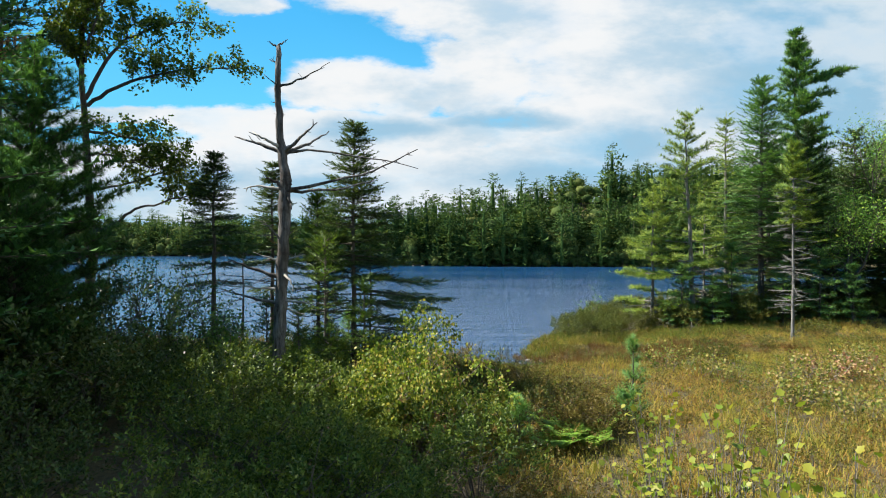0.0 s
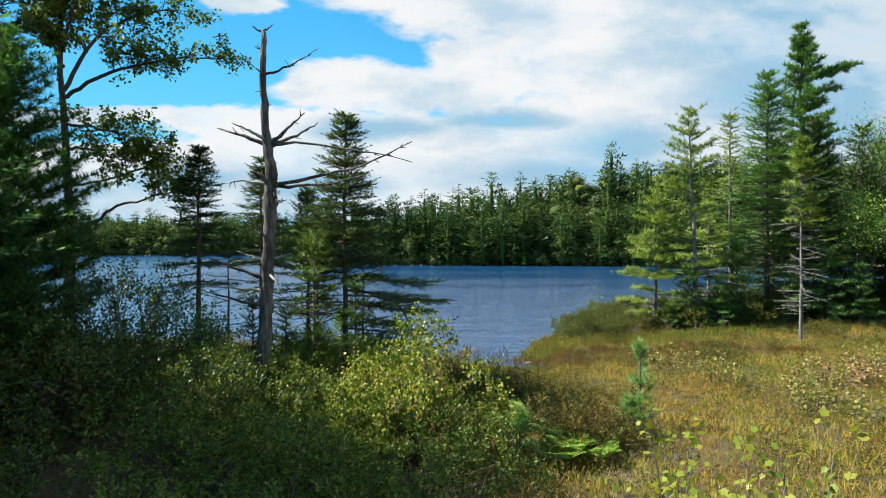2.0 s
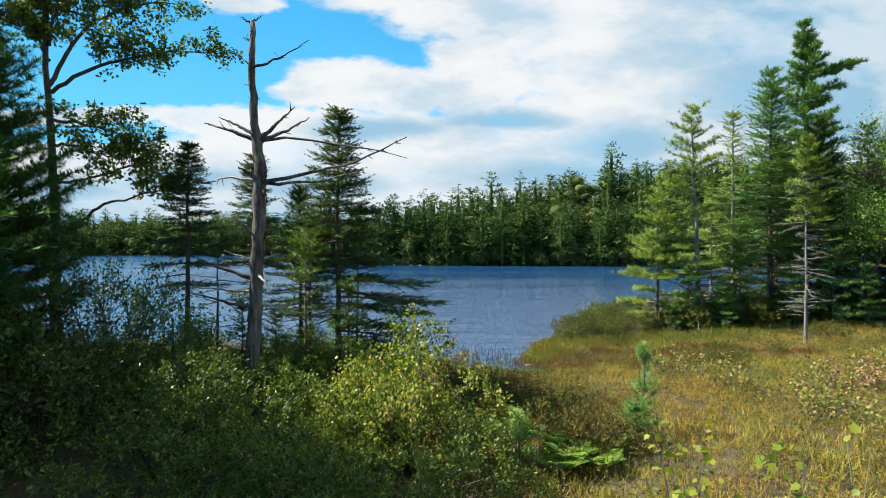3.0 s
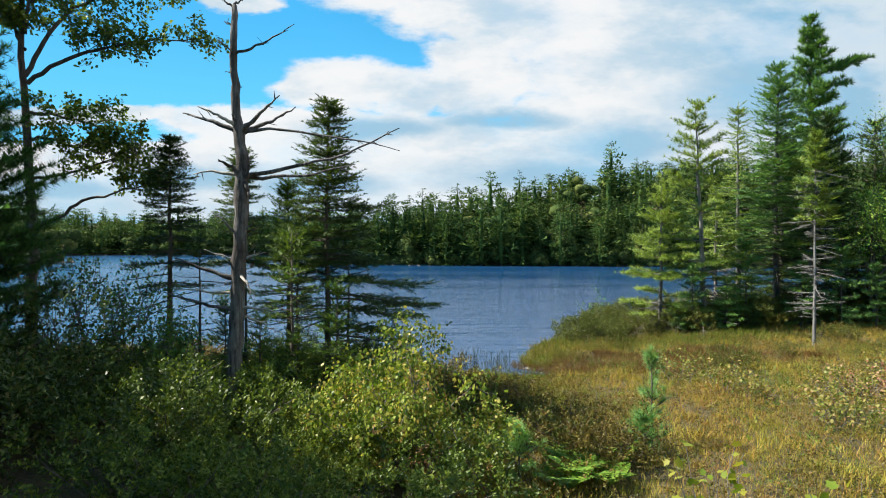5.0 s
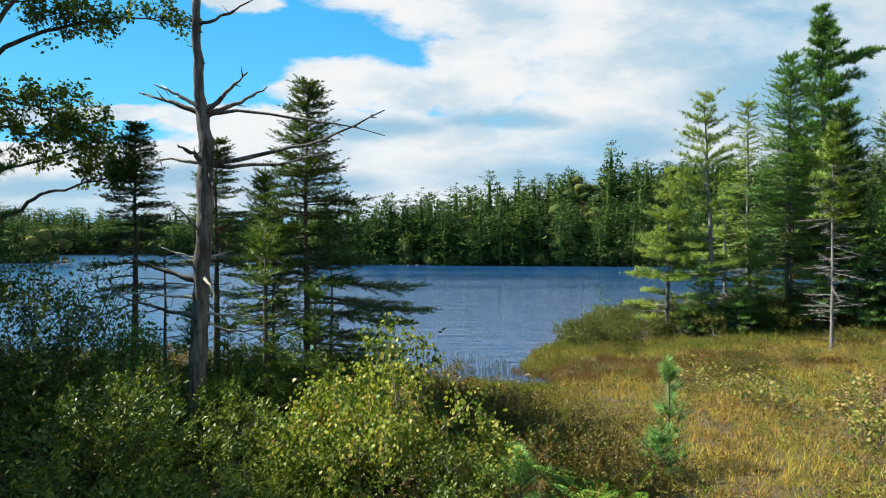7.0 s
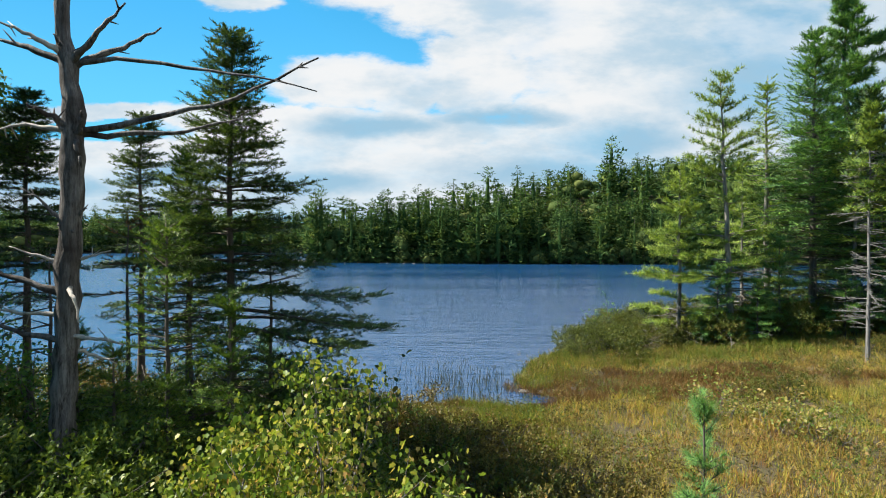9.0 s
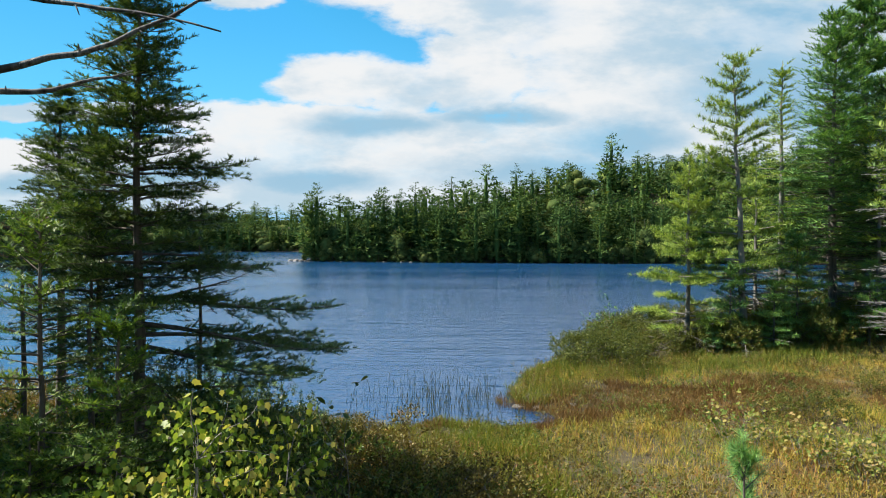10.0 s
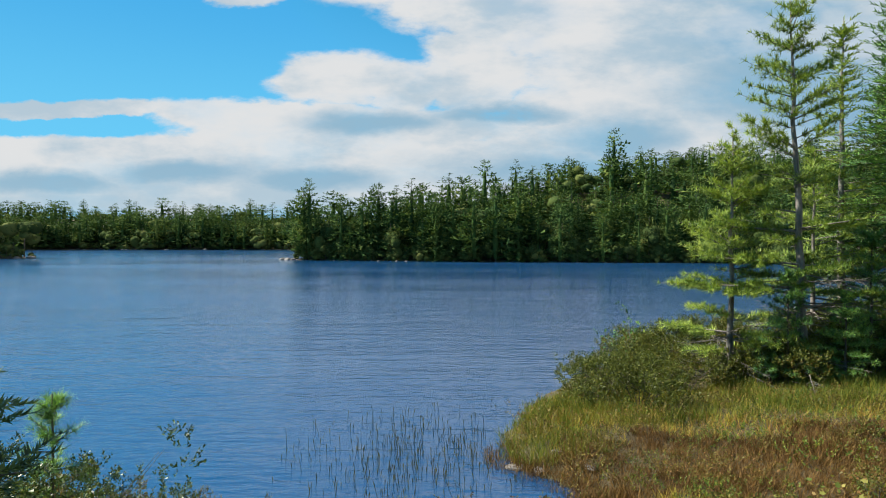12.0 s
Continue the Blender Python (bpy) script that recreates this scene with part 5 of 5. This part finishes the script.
# shrubs under the trees of the point
for x in np.arange(4.3, 19, 0.85):
    for y in np.arange(20.6, 26.8, 0.85):
        px, py = x + rng.uniform(-0.35, 0.35), y + rng.uniform(-0.35, 0.35)
        if dist_near(px, py) < 0.6 or px < 4.6 or py < 21.0 + 0.16 * (px - 5) or rng.random() < 0.06:
            continue
        shrub(OLIVE[rng.integers(3)], px, py, rng.uniform(0.85, 1.3) * (0.75 + 0.25 * float(ease(px, 4.5, 6.0))), "rounded olive green shrub under the trees of the point", "shrubs on the point")
# scattered heath in the meadow
SMALL = [bush(R(430 + i), 0.30, 0.36, 290, 0.030, mt, TRILEAF, stems=6, bark=BARK, tufts=4) for i, mt in enumerate((SHRUB_BROWN, SHRUB_BROWN, SHRUB_OLIVE, SHRUB_BROWN, SHRUB_BROWN, SHRUB))]
for k in range(1150):
    px, py = rng.uniform(0.8, 15), rng.uniform(3, 21.5)
    if dist_near(px, py) < 0.3 or px > 0.74 * (py + 3) or px < 0.8 + 0.9 * ease(py, 11, 17):
        continue
    heath(SMALL[rng.integers(6)], px, py, rng.uniform(0.6, 1.5))
heath_thing = tagged(new("heath"), "low bronze and green heath among meadow sedge", "heath", kind="stuff")
for key, (pile, mt) in HEATH.items():
    part("heath_growth", pile.mesh("heath_growth", mt), heath_thing)

# ---- maple bush, saplings and seedlings ----
m = broadleaf(R(500), [((0.25 * math.cos(a), 0.25 * math.sin(a), -0.1), (0.50 * math.cos(a) + 0.05, 0.42 * math.sin(a), 1), 0.98 + 0.22 * math.cos(a), 0.018) for a in np.arange(0.2, 6.3, 0.66)],
              MAPLE_BUSH, 0.048, 8, 2, 4, BARK_GREY, LOBED, 0.6, 0.08, 0.065, 1.5)
plant("maple_bush", m, (-0.60, 9.35, at(-0.60, 9.35)), "yellow-green leafy maple bush on the bank", "bush")
m = broadleaf(R(501), [((0.1 * math.cos(a), 0, -0.1), (0.5 * math.cos(a), 0.4 * math.sin(a), 1), 0.72, 0.012) for a in (0.0, 1.0, 2.5, 4.0, 5.2)], MAPLE_BUSH, 0.062, 6, 2, 3, BARK_GREY, LOBED, 0.6, 0.08, 0.08, 0.55)
plant("maple_bush", m, (0.32, 9.45, at(0.32, 9.45)), "low maple shoots turning yellow and pink", "bush")
m = broadleaf(R(503), [((0.15 * math.cos(a), 0.1 * math.sin(a), -0.1), (0.6 * math.cos(a), 0.4 * math.sin(a), 1), 0.52, 0.012) for a in (0.0, 1.0, 2.1, 3.2, 4.2, 5.2)], MAPLE_BUSH, 0.048, 7, 2, 3, BARK_GREY, LOBED, 0.6, 0.08, 0.07, 1.3)
plant("maple_bush", m, (-1.05, 9.25, at(-1.05, 9.25)), "low green maple shoots beside the taller bush", "bush")
m = broadleaf(R(502), [((0, 0, -0.1), (0.3 * math.cos(a), 0.3 * math.sin(a), 1), 0.5, 0.010) for a in (0.5, 2.5, 4.6)], SHRUB_RED, 0.07, 3, 1, 4, BARK_GREY, LOBED, 0.6, 0.12, 0.07, 0.4)
plant("maple_bush", m, (0.0, 8.9, at(0.0, 8.9)), "small reddish-leaved maple shoots", "bush")
ONE_LEAF = mesh_np("leaf", *LOBED, SAPLING_LEAF)
for i, (x, y, top, n) in enumerate(((2.0, 5.7, 2.15, 4), (2.1, 4.45, 2.35, 4), (2.32, 4.3, 2.4, 3), (2.32, 3.55, 2.42, 3), (1.95, 4.8, 1.95, 4), (2.25, 3.85, 2.15, 3), (1.7, 5.2, 1.8, 3))):
    g = at(x, y)
    h = top - g
    r = R(510 + i)
    tips = []
    ob = thing("maple_sapling", (x, y, g), "slender maple sapling with yellow-green lobed leaves", "sapling", "maple saplings")
    for a in np.arange(n * 4) * 2.2:
        w, lean, full = Pile(), r.uniform(0.08, 0.3), h * r.uniform(0.82, 1.10)
        s = np.linspace(0, 1, 9)
        pts = np.stack((math.cos(a) * lean * s ** 2, math.sin(a) * lean * s ** 2, full * s - 0.05), 1)
        pts[1:, :2] += r.normal(0, 0.012, (8, 2))
        w.tube(pts, np.linspace(0.008, 0.002, 9), 4, False)
        part("stem", w.mesh("stem", BARK_GREY, True), ob)
        tips += [(pts[q] + r.normal(0, 0.05, 3) * (1, 1, 0.6), unit(pts[q] - pts[q - 1] + r.normal(0, 0.6, 3))) for q in (4, 5, 5, 6, 6, 7, 7, 8, 8)]
    keep = sorted(tips, key=lambda q: -q[0][2] * r.uniform(0.75, 1.1))[:140]
    for p, d in keep:
        leaf = part("leaf", ONE_LEAF, ob)
        q = Vector(p + r.normal(0, 0.035, 3))
        turn = Vector(d * 0.4 + r.normal(0, 0.6, 3) + np.array((0, 0, -0.35))).to_track_quat("X", "Z")
        s = 0.064 * r.uniform(0.65, 1.3)
        leaf.matrix_basis = Matrix.LocRotScale(q, turn @ Euler((r.normal(0, 0.6), 0, 0)).to_quaternion(), (s, s, s))
for i, (x, y, c) in enumerate(((7.8, 13.6, 0), (8.2, 13.3, 0), (5.6, 15.4, 0), (6.1, 14.3, 0), (6.7, 11.8, 0), (7.1, 12.1, 0), (8.5, 13.7, 1), (6.5, 13.8, 0), (9.6, 13.9, 1), (10.6, 15.5, 0), (7.2, 10.6, 0), (9.4, 12.6, 0))):
    m = broadleaf(R(530 + i), [((0.1 * math.cos(a), 0.1 * math.sin(a), -0.1), (0.6 * math.cos(a), 0.6 * math.sin(a), 1), 0.55, 0.008) for a in np.arange(6) * 1.05], SHRUB_RED if c else MAPLE_PALE, 0.060, 2, 1, 4, BARK_GREY, LOBED, 0.6, 0.15, 0.08, 0.4)
    plant("maple_sapling", m, (x, y, at(x, y)), "low reddish maple shoots in the meadow" if c else "low yellow-green maple shoots in the meadow", "sapling", "maple shoots in the meadow")
m = broadleaf(R(560), [((0, 0, -0.1), (0.05, 0, 1), 1.35, 0.008)], SHRUB_SHADED, 0.09, 2, 1, 4, BARK_GREY, LEAF, 0.5, 0.3, 0.05, 0.3)
plant("sapling", m, (0.22, 11.7, at(0.22, 11.7)), "thin dark sapling against the water", "sapling")
m = broadleaf(R(561), [((0, 0, -0.1), (0.1, 0, 1), 1.3, 0.010), ((0, 0, -0.1), (-0.3, 0.1, 1), 0.9, 0.008)], ALDER, 0.08, 3, 1, 4, BARK_GREY, LEAF, 0.5, 0.3, 0.06, 0.2)
plant("sapling", m, (5.8, 23.9, at(5.8, 23.9)), "light green sapling at the edge of the point", "sapling")
m = conifer(R(562), 1.95 - at(-2.75, 16.1), 0.1, 0.35, 8, 4, SEEDLING, piece=TUFT_FINE, twig=0.13, droop=0.0, shape=0.6, trunk_r=0.015, gap=0.1, side_step=0.12)
plant("pine_seedling", m, (-2.5, 16.1, at(-2.5, 16.1)), "small green pine seedling on the bank", "seedling", "pine seedlings")


def seedling(seed, x, y, top, r, label):
    m = conifer(R(seed), top - at(x, y), 0.10, r, 9, 4, SEEDLING, piece=TUFT_FINE, twig=0.12, droop=-0.1, top_rise=1.1, low_rise=0.45, shape=0.75, trunk_r=0.012, gap=0.34, side_step=0.11, up=0.7, narrow=0.4)
    plant("pine_seedling", m, (x, y, at(x, y)), label, "seedling", "pine seedlings")


seedling(570, 1.15, 9.2, 1.25, 0.30, "soft blue-green pine seedling among shrubs")
seedling(571, 3.42, 10.95, 1.92, 0.26, "slender green pine seedling in the meadow")
seedling(572, 3.2, 10.6, 0.98, 0.36, "bushy blue-green pine seedling in the meadow")


def fern(seed, x, y, n, ln):
    r = R(seed)
    w, l = Pile(), Pile()
    for k in range(n):
        a, tilt = k * 2.4, r.uniform(0.5, 1.0)
        s = np.linspace(0, 1, 12)
        L = ln * r.uniform(0.8, 1.2)
        pts = np.stack((math.cos(a) * s * L * tilt, math.sin(a) * s * L * tilt, s * L * 0.95 - 0.45 * L * s ** 2), 1)
        w.tube(pts, np.linspace(0.004, 0.001, 12), 3, False)
        side = np.array((-math.sin(a), math.cos(a), 0))
        for i in range(2, 12):
            for sd in (-1, 1):
                wd = L * 0.30 * math.sin(math.pi * min(1, 0.25 + 0.75 * s[i])) + 0.01
                l.scatter(LEAFLET, [pts[i]], [side * sd + (pts[i] - pts[i - 1]) * 6], [(0, 0, 1)], wd)
    return plant("fern", dict(stalks=w.mesh("stalks", FERN), fronds=l.mesh("fronds", FERN)), (x, y, at(x, y)), "light green fern clump among shrubs", "fern", "ferns")


for i, (x, y) in enumerate(((1.9, 9.6), (2.15, 9.9), (1.7, 9.2), (2.3, 9.4), (2.0, 10.3), (2.6, 10.2))):
    fern(600 + i, x, y, 9, 0.55)


# ---- sedge and grass ----
def sedge(name, n, box, ok, length, mat, label, lean=0.35, tuft=11, seed=0):
    r = R(700 + seed)
    per = n // tuft
    X, Y = r.uniform(box[0], box[1], per * 3), r.uniform(box[2], box[3], per * 3)
    keep = ok(X, Y)
    X, Y = X[keep][:per], Y[keep][:per]
    X, Y = np.repeat(X, tuft) + r.normal(0, 0.04, len(X) * tuft), np.repeat(Y, tuft) + r.normal(0, 0.04, len(Y) * tuft)
    Z = land(X, Y) - 0.02
    k = len(X)
    D = np.stack((r.normal(0, lean, k), r.normal(0, lean, k), np.ones(k)), 1)
    N = np.stack((r.normal(0, 1, k), r.normal(0, 1, k), np.zeros(k)), 1)
    patchy = 0.75 + 0.4 * wobble(X * 0.7, Y * 0.7) * 0.5
    pile = Pile()
    pile.scatter(BLADE, np.stack((X, Y, Z), 1), D, N, r.uniform(*length, k) * patchy)
    ob = new(name, pile.mesh(name, mat))
    tagged(ob, label, "grass", kind="stuff")


def wet(X, Y):
    """The boggy stretch between the cove and the shrubs of the point."""
    return (Y > 16.9 + 0.35 * wobble(X, Y) + 0.10 * np.maximum(X - 5, 0)) & (Y < 19.4 + 0.4 * wobble(X, Y)) & (X < 9.5 + wobble(X, Y)) & (X > 2.0)


def meadow(X, Y):
    s = signed_distance(NEAR_SHORE, X, Y)
    return (s > 0.15) & (X > 0.6 + 0.35 * np.sin(Y * 1.9) + 0.9 * ease(Y, 11, 17)) & (X < 0.80 * (Y + 2.5)) & ~wet(X, Y)


sedge("meadow_sedge", 150000, (0.4, 17, 3.2, 22.5), meadow, (0.10, 0.32), SEDGE, "golden brown meadow sedge in autumn", seed=1)
sedge("outer_meadow_sedge", 36000, (0.8, 22, -6.0, 20.0), lambda X, Y: (X > 0.80 * (Y + 2.5)) & (X > 0.8), (0.16, 0.36), SEDGE, "golden brown sedge on the far side of the meadow", 0.45, seed=6)
sedge("meadow_grass", 17000, (2.2, 12, 17.6, 22.6), lambda X, Y: (signed_distance(NEAR_SHORE, X, Y) > 0.02) & ((signed_distance(NEAR_SHORE, X, Y) < 1.1 + 0.4 * wobble(X, Y)) & (Y > 18.9) | (Y > 19.4 + 0.12 * X)), (0.2, 0.42), SEDGE_GREEN, "bright green sedge along the water's edge", 0.25, seed=2)
sedge("shore_sedge", 42000, (0.2, 11, 16.0, 20.6), lambda X, Y: (signed_distance(NEAR_SHORE, X, Y) > -0.25) & ((signed_distance(NEAR_SHORE, X, Y) < 0.5 + 0.5 * wobble(X, Y)) & (Y < 20) | wet(X, Y)), (0.12, 0.34), SEDGE_BROWN, "brown withered sedge in the wet cove", 0.5, seed=3)
sedge("bank_grass", 26000, (-4, 2.6, 13.4, 17.8), lambda X, Y: (signed_distance(NEAR_SHORE, X, Y) > -0.05) & ((signed_distance(NEAR_SHORE, X, Y) < 0.6) | (X > 0.0)), (0.12, 0.38), SEDGE_GREEN, "green grass tufts on the lip of the bank", 0.4, seed=4)


def rushes():
    r = R(720)
    pile = Pile()
    for k in range(460):
        x, y = r.normal(1.2, 1.0), r.normal(19.6, 1.3)
        if not -0.12 < -dist_near(x, y) < 4.5 or at(x, y) > 0 or x < -1.2:
            continue
        h = r.uniform(0.06, 0.28)
        d = np.array((r.normal(0, 0.12), r.normal(0, 0.12), 1))
        b = np.array((x, y, -0.15))
        tip = b + d * (h + 0.15)
        pile.tube([b, tip], [0.005, 0.003], 3, False)
        if r.random() < 0.7:
            pile.tube([tip - d * 0.09, tip - d * 0.04, tip], [0.003, 0.008, 0.002], 4, False)
        if r.random() < 0.5:
            pile.scatter(BLADE, [b + d * h * 0.6], [d + r.normal(0, 0.6, 3)], [(1, 0.3, 0)], 0.2)
    ob = new("rushes", pile.mesh("rushes", RUSH))
    tagged(ob, "thin dark rushes standing in the shallows", "rushes", kind="stuff")


rushes()

# ---- woods beside and behind the path ----
EDGE = [conifer(R(800 + i), 6.5 + i, 0.8, 1.7, 12, 5, PINE_SHADED if i % 2 else FIR, piece=SPRAY, twig=0.8, droop=0.2, shape=0.6, trunk_r=0.1, gap=0.1, side_step=1.2) for i in range(3)]
for i, (x, y, s) in enumerate(((-9.8, 8.2, 0.6), (-10.5, 4.4, 1.1), (-10.9, 12.0, 1.15), (-14.5, 12.5, 1.2), (-13.5, 10.0, 1.3), (-8.0, -2.5, 1.1), (-12, 0.5, 1.2),
                               (-4, -6, 1.0), (0, -9, 1.1), (5, -8, 1.0), (10, -6, 1.1), (14, -2, 1.0), (-14.5, 7, 1.3), (-17, 16.0, 1.1), (18, 4, 1.1), (22, 12, 1.2), (24, 19, 1.2), (22, 22, 1.1), (26, 29, 1.2), (30, 33, 1.2), (27, 24, 1.2), (34, 30, 1.3), (23, 31, 1.1))):
    plant("spruce_tree", EDGE[i % 3], (x, y, at(x, y)), "dark green spruce at the edge of the clearing", "spruce tree", "trees round the clearing", i * 1.3, s)
# pines added out of view, to throw their shadow over the near bank
SHADE = [conifer(R(820 + i), 8.8 + 0.4 * i, 0.8, 2.1, 22, 6, PINE_SHADED, piece=FAR_SPRAY, twig=0.36, droop=0.1, shape=0.28, trunk_r=0.14, gap=0.06, side_step=0.30) for i in range(2)]
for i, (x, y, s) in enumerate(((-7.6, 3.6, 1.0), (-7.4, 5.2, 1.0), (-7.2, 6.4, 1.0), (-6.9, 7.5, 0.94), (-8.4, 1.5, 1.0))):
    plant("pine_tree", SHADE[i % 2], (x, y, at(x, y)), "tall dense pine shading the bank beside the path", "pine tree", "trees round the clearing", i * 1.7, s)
